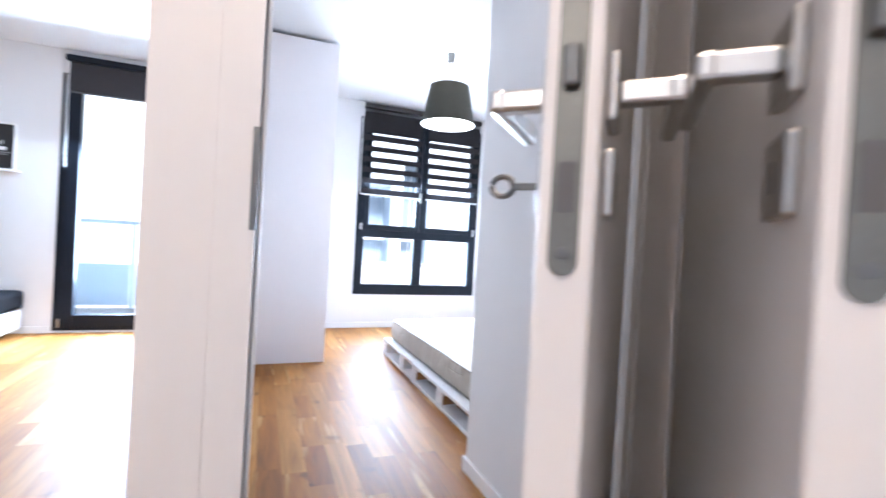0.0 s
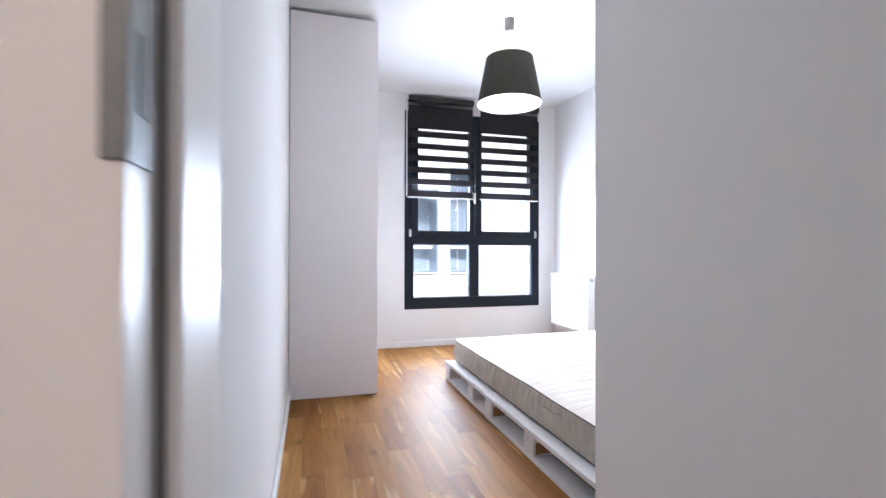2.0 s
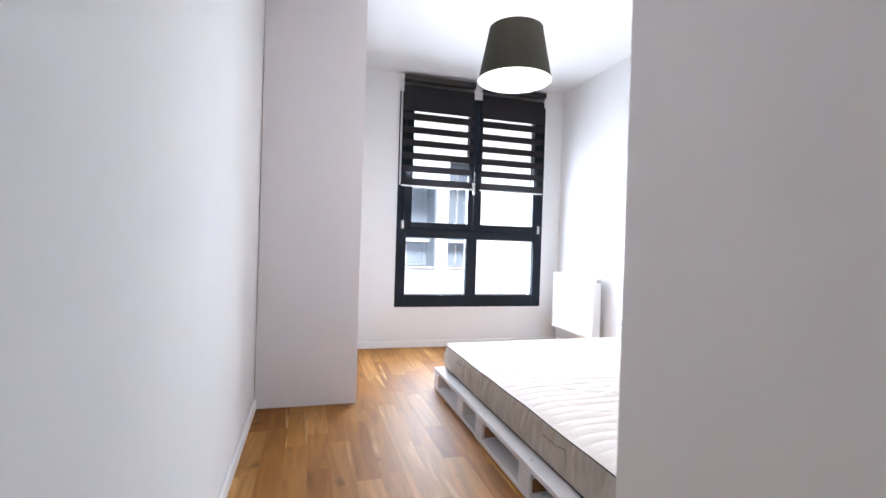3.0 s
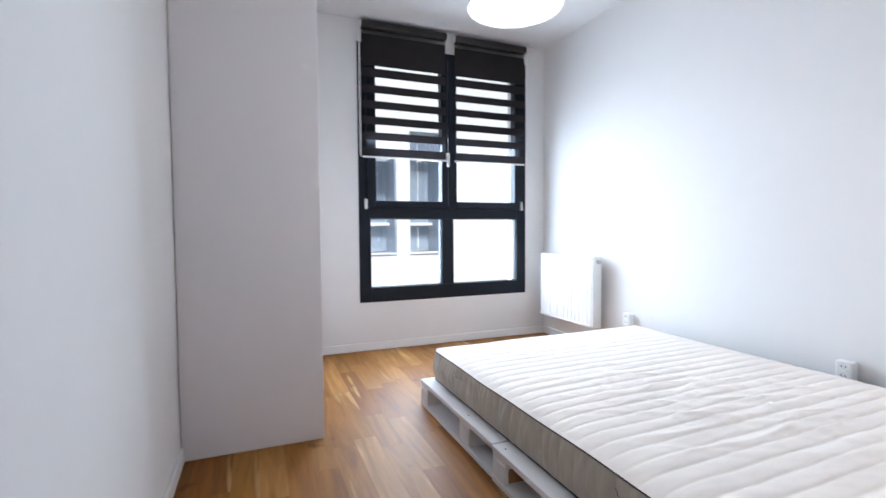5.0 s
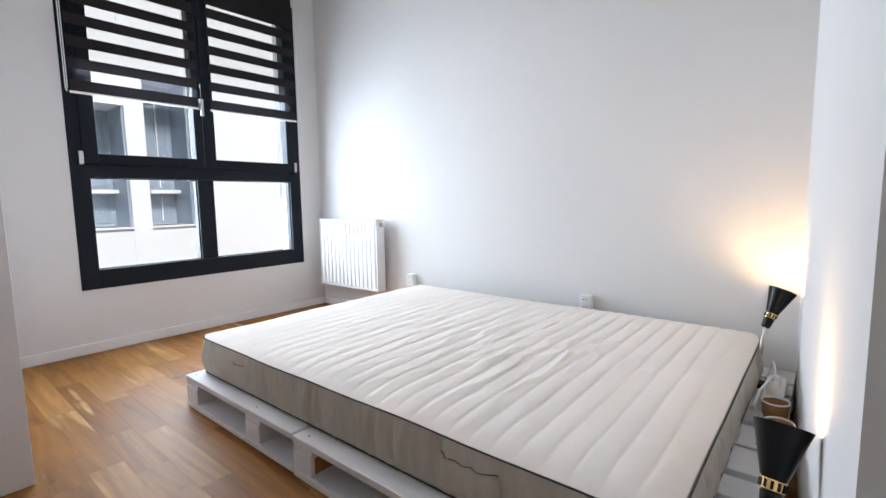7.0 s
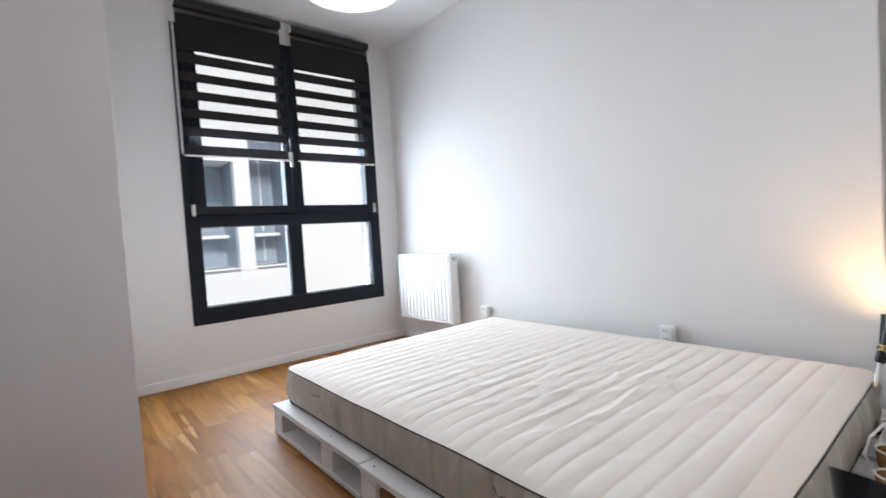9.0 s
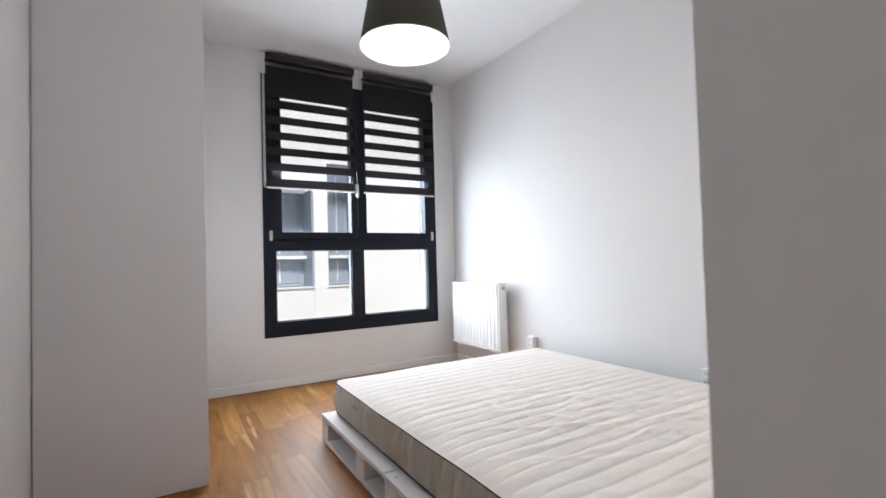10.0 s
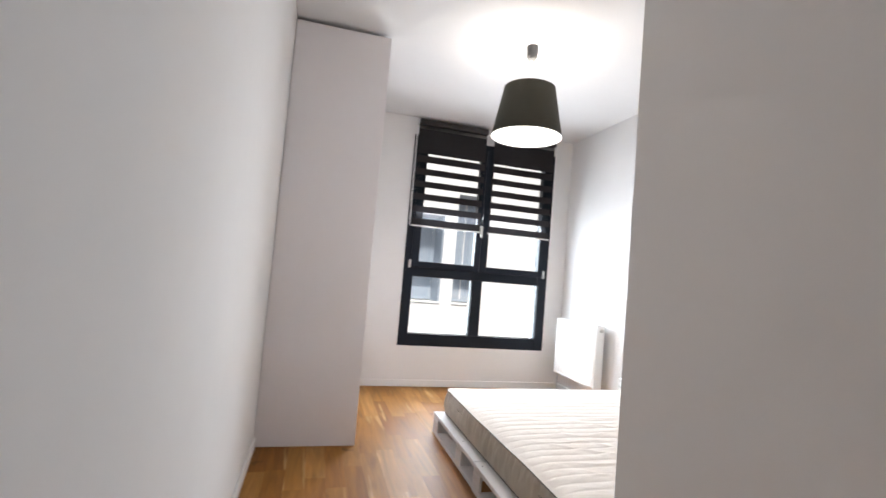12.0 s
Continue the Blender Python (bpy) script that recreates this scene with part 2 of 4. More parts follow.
# ---- mesh helpers ----
def box(bm, x0, x1, y0, y1, z0, z1, bevel=0.0, m=None):
    """A box, its edges rounded by bevel, added to bm."""
    made = bmesh.ops.create_cube(bm, size=1.0)["verts"]
    for v in made:
        v.co = ((x0 + x1) / 2 + v.co.x * (x1 - x0), (y0 + y1) / 2 + v.co.y * (y1 - y0), (z0 + z1) / 2 + v.co.z * (z1 - z0))
    if bevel:
        edges = list({e for v in made for e in v.link_edges})
        out = bmesh.ops.bevel(bm, geom=edges, offset=bevel, segments=2, affect="EDGES", profile=0.5)
        made = list({v for f in out["faces"] for v in f.verts} | {v for v in made if v.is_valid})
    if m:
        bmesh.ops.transform(bm, matrix=m, verts=made)
    return bm


def boxed(*args, **kw):
    return box(bmesh.new(), *args, **kw)


def lathe(bm, profile, m=None, steps=32, closed=False):
    """Turns a profile of (radius, height) round the z axis."""
    rings = []
    for r, z in profile:
        rings.append([bm.verts.new((r * math.cos(2 * math.pi * i / steps), r * math.sin(2 * math.pi * i / steps), z)) for i in range(steps)])
    pairs = list(zip(rings, rings[1:]))
    if closed:
        pairs.append((rings[-1], rings[0]))
    for a, b in pairs:
        for i in range(steps):
            bm.faces.new((a[i], a[(i + 1) % steps], b[(i + 1) % steps], b[i]))
    if not closed:
        for ring, turn in ((rings[0], True), (rings[-1], False)):
            bm.faces.new(ring[::-1] if turn else ring)
    if m:
        bmesh.ops.transform(bm, matrix=m, verts=[v for ring in rings for v in ring])
    return bm


def tube(bm, points, radius, steps=8, closed=False):
    """A round rod along a line of points."""
    points = [Vector(p) for p in points]
    n = len(points)
    rings = []
    for i, p in enumerate(points):
        a = points[(i - 1) % n] if closed or i else p
        b = points[(i + 1) % n] if closed or i < n - 1 else p
        d = (b - a).normalized()
        side = d.cross(Vector((0, 0, 1)))
        if side.length < 0.05:
            side = d.cross(Vector((1, 0, 0)))
        side.normalize()
        up = side.cross(d)
        rings.append([bm.verts.new(p + radius * (math.cos(2 * math.pi * k / steps) * side + math.sin(2 * math.pi * k / steps) * up)) for k in range(steps)])
    pairs = list(zip(rings, rings[1:])) + ([(rings[-1], rings[0])] if closed else [])
    for a, b in pairs:
        for k in range(steps):
            bm.faces.new((a[k], b[k], b[(k + 1) % steps], a[(k + 1) % steps]))
    if not closed:
        bm.faces.new(rings[0])
        bm.faces.new(rings[-1][::-1])
    return bm


def mesh_of(name, bm, mat, smooth=False):
    bmesh.ops.recalc_face_normals(bm, faces=bm.faces)
    data = bpy.data.meshes.new(name)
    bm.to_mesh(data)
    bm.free()
    data.materials.append(mat)
    if smooth:
        data.shade_smooth()
    return data


def part(name, bm, mat, parent, label="", smooth=False):
    ob = new(name, mesh_of(name, bm, mat, smooth))
    ob.parent = parent
    if parent.parent is None:
        ob.matrix_parent_inverse = parent.matrix_basis.inverted()
    return tagged(ob, label)


def thing(name, place, label, category, group="", kind=""):
    ob = new(name)
    ob.empty_display_size = 0.1
    ob.matrix_basis = Matrix.Translation(place)
    return tagged(ob, label, category, group, kind)


def solid(name, bm, mat, label, category, kind="structure", smooth=False):
    return tagged(new(name, mesh_of(name, bm, mat, smooth)), label, category, "", kind)


# ---- the large structure ----
H = 2.505          # ceiling height
NORTH = 1.417      # inner face of the bedroom's window wall
EAST = 2.68        # long bedroom wall with the radiator
HEAD = -1.882       # wall behind the head of the bed
PASS = 0.942        # wall of the passage into the bedroom
DOORWAY = -2.85    # hall side of the bedroom doorway
WIN = (1.022, 2.487, 0.372, 2.342)
BALC = (-1.625, -0.52, 0.02, 2.30)


def wall_with_hole(name, x0, x1, y0, y1, hole, label):
    """A wall along x with one opening cut through it."""
    bm = bmesh.new()
    hx0, hx1, hz0, hz1 = hole
    box(bm, x0, hx0, y0, y1, -0.1, H)
    box(bm, hx1, x1, y0, y1, -0.1, H)
    box(bm, hx0, hx1, y0, y1, hz1, H)
    if hz0 > 0.0:
        box(bm, hx0, hx1, y0, y1, -0.1, hz0)
    return solid(name, bm, WALL, label, "wall")


wall_with_hole("wall_north", -0.093, EAST + 0.15, NORTH, NORTH + 0.30, WIN, "white painted bedroom window wall")
wall_with_hole("wall_living_north", -4.6, -0.093, 1.35, 1.65, BALC, "white painted living room wall with balcony door")
solid("wall_east", boxed(EAST, EAST + 0.15, HEAD - 0.2, NORTH, -0.1, H), WALL, "plain white painted long bedroom wall", "wall")
bm = bmesh.new()
vs = [bm.verts.new(c) for z in (-0.1, H) for c in ((PASS, HEAD, z), (EAST, HEAD + 0.10, z), (EAST, HEAD - 0.14, z), (PASS, HEAD - 0.14, z))]
for q in ((0, 1, 2, 3), (4, 5, 6, 7), (0, 1, 5, 4), (1, 2, 6, 5), (2, 3, 7, 6), (3, 0, 4, 7)):
    bm.faces.new([vs[i] for i in q])
solid("wall_head", bm, WALL, "white painted wall behind the bed head", "wall")
solid("wall_passage", boxed(PASS, PASS + 0.14, DOORWAY + 0.02, HEAD - 0.14, -0.1, H), WALL, "white painted passage wall beside the door", "wall")
solid("wall_partition", boxed(-0.093, 0.0, DOORWAY + 0.012, NORTH, -0.1, H, bevel=0.004), WALL, "white painted partition between bedroom and living room", "wall")
solid("wall_over_door", boxed(0.0, PASS, DOORWAY + 0.04, DOORWAY + 0.14, 2.09, H), WALL, "white painted wall above the bedroom door", "wall")
bm = bmesh.new()
box(bm, 1.02, 1.16, -5.0, -3.82, -0.1, H)
box(bm, 1.02, 1.16, -2.90, DOORWAY + 0.02, -0.1, H)
box(bm, 1.02, 1.16, -3.82, -2.90, 2.09, H)
solid("wall_hall_east", bm, WALL, "white painted hall wall with a second doorway", "wall")
solid("wall_hall_south", boxed(-4.6, 2.6, -5.15, -5.0, -0.1, H), WALL, "plain white hall wall", "wall")
solid("wall_living_west", boxed(-4.75, -4.6, -5.15, 1.65, -0.1, H), WALL, "plain white living room wall", "wall")
bm = bmesh.new()
box(bm, 2.45, 2.6, -5.0, -2.0, -0.1, H)
box(bm, 1.16, 2.6, -2.15, -2.01, -0.1, H)
solid("wall_second_room", bm, WALL, "plain white walls of the room beside the hall", "wall")
solid("ceiling", boxed(-4.75, EAST + 0.15, -5.15, NORTH + 0.3, H, H + 0.2), CEILING, "white painted flat ceiling", "ceiling")
floor = solid("floor", boxed(-4.75, EAST + 0.15, -5.15, NORTH + 0.3, -0.2, -0.014), SCREED, "oak parquet floor with staggered pieces", "floor")


def baseboard(name, x0, x1, y0, y1):
    bm = boxed(x0, x1, y0, y1, 0.0, 0.062, bevel=0.004)
    return solid(name, bm, TRIM, "white lacquered baseboard along the wall", "baseboard")


baseboard("baseboard", 0.60, EAST - 0.014, NORTH - 0.014, NORTH)
baseboard("baseboard", EAST - 0.014, EAST, HEAD + 0.08, NORTH - 0.014)
baseboard("baseboard", 0.0, 0.014, DOORWAY + 0.16, -0.004)
baseboard("baseboard", PASS - 0.014, PASS, DOORWAY + 0.17, HEAD + 0.014)
baseboard("baseboard", -4.6, BALC[0] - 0.01, 1.336, 1.35)
baseboard("baseboard", -0.107, -0.093, DOORWAY + 0.03, 1.33)


# ---- bedroom window ----
def window_unit(name, x0, x1, z0, z1, y, label):
    """An anthracite window: outer frame, mullion, transom, two sashes above, two fixed panes below."""
    w = thing(name, (x0, y, z0), label, "window", kind="structure")
    mx, tz = 1.752, 1.075
    a, b = y - 0.006, y + 0.075

    def bar(n, *c):
        return part(n, boxed(*c, bevel=0.003), ANTHRACITE, w)
    bar("frame_side", x0, x0 + 0.09, a, b, z0, z1)
    bar("frame_side", x1 - 0.09, x1, a, b, z0, z1)
    bar("frame_bottom", x0 + 0.09, x1 - 0.09, a, b, z0, z0 + 0.112)
    bar("frame_top", x0 + 0.09, x1 - 0.09, a, b, z1 - 0.09, z1)
    bar("transom", x0 + 0.09, x1 - 0.09, a + 0.004, b, tz - 0.058, tz + 0.040)
    bar("mullion", mx - 0.052, mx + 0.052, a + 0.002, b, z0 + 0.112, tz - 0.058)
    # two opening sashes, proud of the frame
    for i, (s0, s1) in enumerate(((x0 + 0.062, mx - 0.003), (mx + 0.003, x1 - 0.062))):
        s = part("sash", boxed(s0, s0 + 0.073, a - 0.016, b - 0.02, tz + 0.022, z1 - 0.06, bevel=0.004), ANTHRACITE, w)
        part("sash_rail", boxed(s0 + 0.073, s1 - 0.053, a - 0.0155, b - 0.02, tz + 0.022, tz + 0.080, bevel=0.004), ANTHRACITE, s)
        part("sash_rail", boxed(s0 + 0.073, s1 - 0.053, a - 0.0155, b - 0.02, z1 - 0.13, z1 - 0.06, bevel=0.004), ANTHRACITE, s)
        part("sash_stile", boxed(s1 - 0.053, s1, a - 0.016, b - 0.02, tz + 0.022, z1 - 0.06, bevel=0.004), ANTHRACITE, s)
        pane = part("pane", boxed(s0 + 0.065, s1 - 0.045, y + 0.03, y + 0.036, tz + 0.07, z1 - 0.12), GLASS, s)
        pane.visible_shadow = False
        # hinge cover on the outer side
        hx = s0 - 0.010 if i == 0 else s1 + 0.010
        part("hinge_cover", boxed(hx - 0.011, hx + 0.011, a - 0.026, a, tz + 0.015, tz + 0.090, bevel=0.005), CHROME, w, "satin nickel hinge cover")
    for p0, p1 in ((x0 + 0.09, mx - 0.052), (mx + 0.052, x1 - 0.09)):
        pane = part("pane", boxed(p0 - 0.01, p1 + 0.01, y + 0.03, y + 0.036, z0 + 0.10, tz - 0.05), GLASS, w)
        pane.visible_shadow = False
        for e0, e1, f0, f1 in ((p0, p0 + 0.006, z0 + 0.112, tz - 0.058), (p1 - 0.006, p1, z0 + 0.112, tz - 0.058), (p0, p1, z0 + 0.112, z0 + 0.118), (p0, p1, tz - 0.064, tz - 0.058)):
            part("glazing_seal", boxed(e0, e1, y + 0.016, y + 0.029, f0, f1), RUBBER, w)
    bm = boxed(mx - 0.032, mx - 0.002, a - 0.030, a - 0.016, 1.475, 1.545, bevel=0.004)
    h = part("handle_rose", bm, CHROME, w, "satin nickel handle rose")
    bm = boxed(mx - 0.026, mx - 0.008, a - 0.062, a - 0.030, 1.515, 1.533, bevel=0.004)
    box(bm, mx - 0.028, mx - 0.006, a - 0.068, a - 0.052, 1.430, 1.540, bevel=0.006)
    part("handle_lever", bm, CHROME, h)
    bm = boxed(x0 - 0.0, x1, b, b + 0.22, z0 - 0.02, z0 + 0.004)
    part("outer_sill", bm, STEEL, w)
    return w


window_unit("window_1", *WIN, NORTH, "anthracite four-pane window with two opening sashes")


def zebra_blind(x0, x1, y, z0, z1, first, label, chain_x):
    """A day-and-night roller blind: cassette, dark and sheer bands, weight bar, side chain."""
    b = thing("roller_blind", (x0, y, z0), label, "blind", "blinds over the bedroom window")
    part("cassette", boxed(x0 - 0.006, x1 + 0.006, y - 0.035, y + 0.03, z1 - 0.052, z1, bevel=0.010), CASSETTE, b, "charcoal blind cassette")
    for c0, c1 in ((x0 - 0.012, x0 - 0.006), (x1 + 0.006, x1 + 0.012)):
        part("end_cap", boxed(c0, c1, y - 0.038, y + 0.032, z1 - 0.054, z1 - 0.0005, bevel=0.002), WHITE_PLASTIC, b, "pale plastic end cap")
    def band(n, lo, hi, mat):
        bm = bmesh.new()
        nx = 18
        rows = [[bm.verts.new((x0 + (x1 - x0) * i / nx, y + 0.0012 * math.sin(9 * z + 5.0 * i / nx), z)) for i in range(nx + 1)] for z in (lo, hi)]
        for i in range(nx):
            bm.faces.new((rows[0][i], rows[0][i + 1], rows[1][i + 1], rows[1][i]))
        bmesh.ops.solidify(bm, geom=bm.faces[:], thickness=0.0008)
        return part(n, bm, mat, b, smooth=False)
    lo = z0 + 0.012
    for k in range(5):
        mid = first + 0.1172 * k
        band("dark_band", lo, mid - 0.029, FABRIC_DARK)
        band("sheer_band", mid - 0.029, mid + 0.029, SHEER)
        lo = mid + 0.029
    band("dark_band", lo, first + 0.563, FABRIC_DARK)
    band("sheer_band", first + 0.563, first + 0.581, SHEER)
    band("dark_band", first + 0.581, z1 - 0.088, FABRIC_DARK)
    band("double_band", z1 - 0.088, z1 - 0.045, SHEER_DOUBLE)
    part("weight_bar", boxed(x0 - 0.003, x1 + 0.003, y - 0.006, y + 0.006, z0, z0 + 0.013, bevel=0.003), WHITE_PLASTIC, b, "white weight bar")
    pts = [(chain_x, y - 0.012, z1 - 0.04), (chain_x - 0.002, y - 0.014, z1 - 0.5), (chain_x, y - 0.012, z0 + 0.02), (chain_x + 0.006, y - 0.010, z0 + 0.005), (chain_x + 0.010, y - 0.004, z0 + 0.03), (chain_x + 0.010, y + 0.004, z1 - 0.04)]
    part("bead_chain", tube(bmesh.new(), pts, 0.0028, 6), WHITE_PLASTIC, b, "pale bead chain")
    return b


zebra_blind(1.050, 1.722, 1.372, 1.474, 2.478, 1.578, "charcoal striped day-night blind half lowered over window", 1.028)
zebra_blind(1.802, 2.450, 1.372, 1.474, 2.470, 1.578, "charcoal striped day-night blind beside its twin", 2.470)


# ---- wardrobe ----
def wardrobe():
    w = thing("wardrobe", (0.28, 0.7, 0), "tall pale built-in wardrobe reaching the ceiling", "wardrobe")
    part("end_panel", boxed(0.004, 0.563, 0.0, 0.018, 0.003, 2.476, bevel=0.0015), LAMINATE, w, "plain pale lilac-white end panel")
    part("end_panel", boxed(0.004, 0.545, 1.375, 1.393, 0.003, 2.476), LAMINATE, w)
    part("top_panel", boxed(0.004, 0.545, 0.018, 1.375, 2.458, 2.476), LAMINATE, w)
    part("bottom_panel", boxed(0.004, 0.545, 0.018, 1.375, 0.05, 0.068), LAMINATE, w)
    part("back_panel", boxed(0.004, 0.010, 0.018, 1.375, 0.068, 2.458), LAMINATE, w)
    part("plinth", boxed(0.50, 0.515, 0.018, 1.375, 0.003, 0.05), LAMINATE, w)
    for k in range(3):
        y0 = 0.020 + k * 0.4522
        part("door", boxed(0.545, 0.562, y0, y0 + 0.449, 0.055, 2.470, bevel=0.0015), LAMINATE, w)
    return w


wardrobe()


# ---- pendant lamp ----
def pendant_lamp(x, y):
    p = thing("pendant_lamp", (x, y, H), "dark olive drum pendant lamp lit on the ceiling", "lamp")
    m = pose(x, y, 0)
    t = 0.0025
    outer = [(0.215, 1.930), (0.1975, 2.020), (0.1765, 2.130), (0.156, 2.235)]
    bm = lathe(bmesh.new(), outer + [(r - t, z) for r, z in outer[::-1]], m, 64, closed=True)
    s = part("shade", bm, SHADE_CLOTH, p, "dark olive cloth shade", smooth=False)
    inner = [(r - t - 0.001, z) for r, z in outer]
    bm = lathe(bmesh.new(), inner + [(r - 0.001, z) for r, z in inner[::-1]], m, 64, closed=True)
    part("lining", bm, SHADE_LINING, s, "white shade lining")
    for r, z in ((0.2152, 1.931), (0.1562, 2.234)):
        ring = [(x + r * math.cos(a), y + r * math.sin(a), z) for a in [2 * math.pi * i / 64 for i in range(64)]]
        part("rim_wire", tube(bmesh.new(), ring, 0.0024, 6, closed=True), SHADE_LINING if z < 2 else SHADE_CLOTH, s)
    # glowing disc put in for the overexposed white underside of the lit shade
    part("glow_disc", lathe(bmesh.new(), [(0.001, 1.936), (0.2105, 1.936), (0.2103, 1.940), (0.001, 1.940)], m, 48), GLOW_DISC, p, "flat glowing white disc under the shade")
    part("cord", tube(bmesh.new(), [(x, y, 2.20), (x, y, 2.44)], 0.003, 8), WHITE_PLASTIC, p)
    part("lamp_holder", lathe(bmesh.new(), [(0.012, 2.215), (0.018, 2.205), (0.018, 2.165), (0.012, 2.16)], m, 20), WHITE_PLASTIC, p)
    part("ceiling_cup", lathe(bmesh.new(), [(0.012, 2.418), (0.027, 2.421), (0.034, 2.436), (0.037, H)], m, 28), CUP_GREY, p, "small grey ceiling cup", smooth=False)
    for k in range(3):
        a = 2 * math.pi * k / 3
        part("spoke", tube(bmesh.new(), [(x, y, 2.205), (x + 0.152 * math.cos(a), y + 0.152 * math.sin(a), 2.232)], 0.0016, 6), CHROME, p)
    return p


pendant_lamp(1.41, -0.222)


# ---- radiator, sockets ----
def radiator(x0, x1, y0, y1, z0, z1):
    r = thing("radiator", ((x0 + x1) / 2, (y0 + y1) / 2, z0), "white ribbed panel radiator fixed to the wall", "radiator")
    bm = bmesh.new()
    n = 14
    pitch = (y1 - y0 - 0.03) / n
    section = [(x0 + 0.012, y0 + 0.004)]
    for k in range(n):
        c = y0 + 0.015 + (k + 0.5) * pitch
        section += [(x0 + 0.009, c - pitch * 0.46), (x0, c - pitch * 0.30), (x0, c + pitch * 0.30), (x0 + 0.009, c + pitch * 0.46)]
    section += [(x0 + 0.012, y1 - 0.004), (x0 + 0.026, y1 - 0.004), (x0 + 0.026, y0 + 0.004)]
    low = [bm.verts.new((x, y, z0 + 0.025)) for x, y in section]
    high = [bm.verts.new((x, y, z1 - 0.012)) for x, y in section]
    for i in range(len(section)):
        j = (i + 1) % len(section)
        bm.faces.new((low[i], low[j], high[j], high[i]))
    bm.faces.new(low)
    bm.faces.new(high)
    part("front_panel", bm, ENAMEL, r, "ribbed white steel front")
    part("front_rim", boxed(x0 + 0.003, x0 + 0.026, y0 + 0.002, y1 - 0.002, z0 + 0.004, z0 + 0.0245, bevel=0.005), ENAMEL, r)
    part("back_panel", boxed(x1 - 0.016, x1, y0 + 0.004, y1 - 0.004, z0 + 0.01, z1 - 0.012, bevel=0.004), ENAMEL, r)
    for a, b in ((y0 - 0.001, y0 + 0.004), (y1 - 0.004, y1 + 0.001)):
        part("side_cover", boxed(x0 + 0.004, x1 + 0.001, a, b, z0 + 0.005, z1 + 0.001, bevel=0.0015), ENAMEL, r)
    g = part("top_grille", boxed(x0 + 0.004, x1, y0 + 0.004, y1 - 0.004, z1 - 0.010, z1, bevel=0.003), ENAMEL, r)
    for k in range(22):
        yy = y0 + 0.03 + k * (y1 - y0 - 0.06) / 21
        part("grille_slot", boxed(x0 + 0.032, x1 - 0.02, yy - 0.005, yy + 0.005, z1 - 0.001, z1 + 0.0008), HOLE_SEAM_DARK, g)
    v = lathe(bmesh.new(), [(0.006, 0.0), (0.015, 0.002), (0.016, 0.020), (0.013, 0.026), (0.004, 0.028)], pose(x0 + 0.045, y0 - 0.001, z1 - 0.035, 90, 0, 0), 18)
    part("air_valve", v, CHROME, r, "small nickel air valve")
    for yy in (y0 + 0.1, y1 - 0.1):
        part("wall_bracket", boxed(x1, EAST, yy - 0.015, yy + 0.015, z0 + 0.08, z1 - 0.06), ENAMEL, r)
    return r


radiator(2.556, 2.634, 0.615, 1.285, 0.195, 0.722)


def wall_socket(y, z, label):
    """A surface socket with a rounded case and two outlets."""
    s = thing("wall_socket", (EAST, y, z), label, "socket", "sockets on the long wall")
    part("case", boxed(EAST - 0.042, EAST, y - 0.034, y + 0.034, z - 0.06, z + 0.030, bevel=0.008), WHITE_PLASTIC, s)
    for dz in (-0.030, 0.010):
        m = pose(EAST - 0.0425, y, z + dz - 0.002, 0, -90, 0)
        o = part("outlet", lathe(bmesh.new(), [(0.019, -0.001), (0.019, 0.0015), (0.016, 0.0018), (0.015, 0.0005)], m, 22), WHITE_PLASTIC, s)
        for dy in (-0.008, 0.008):
            part("pin_hole", lathe(bmesh.new(), [(0.003, -0.0005), (0.003, 0.002)], pose(EAST - 0.0425, y + dy, z + dz - 0.002, 0, -90, 0), 10), HOLE_SEAM_DARK, o)
    return s


wall_socket(0.372, 0.318, "small white wall socket beside the radiator")
wall_socket(-0.895, 0.320, "white wall socket above the mattress edge")


# ---- the bed on its pallets ----
def pallet(x0, x1, y1, length, blocks, label, raw=()):
    """A painted pallet whose deck boards run along y, from y1 towards the bed head."""
    y0 = y1 - length
    p = thing("pallet", ((x0 + x1) / 2, (y0 + y1) / 2, 0), label, "pallet", "pallets under the mattress")
    widths = [0.145, 0.10, 0.145, 0.10, 0.145]
    gap = (x1 - x0 - sum(widths)) / 4
    x = x0
    for w in widths:
        j = random.uniform(-0.004, 0.004)
        part("deck_board", boxed(x, x + w, y0 + j, y1 - abs(j), 0.112, 0.134, bevel=0.003), PALLET_WHITE, p)
        x += w + gap
    for yb in blocks:
        b0, b1 = y1 - yb - 0.10, y1 - yb
        part("cross_board", boxed(x0 + 0.006, x1 - 0.006, b0, b1, 0.092, 0.112, bevel=0.002), PALLET_WHITE, p)
        for i, bx in enumerate((x0 + 0.003, (x0 + x1) / 2 - 0.07, x1 - 0.143)):
            rawness = i == 0 and yb in raw
            part("block", boxed(bx, bx + 0.14, b0 + 0.002, b1 - 0.002, 0.022, 0.092, bevel=0.003), PALLET_WHITE, p)
            if rawness:
                part("raw_block_face", boxed(bx + 0.012, bx + 0.10, b0 - 0.001, b0 + 0.0015, 0.032, 0.084, bevel=0.001), PINE, p, "unpainted pine face")
    for bx in (x0, (x0 + x1) / 2 - 0.05, x1 - 0.10):
        part("bottom_board", boxed(bx, bx + 0.10, y0 + 0.002, y1 - 0.002, 0.0, 0.022, bevel=0.003), PALLET_WHITE, p)
    for yb in blocks:
        for dx in (0.03, 0.11):
            m = pose(x0 + dx, y1 - yb - 0.05 + random.uniform(-0.015, 0.015), 0.134)
            part("nail_head", lathe(bmesh.new(), [(0.004, -0.001), (0.004, 0.0008)], m, 8), STEEL, p)
    return p


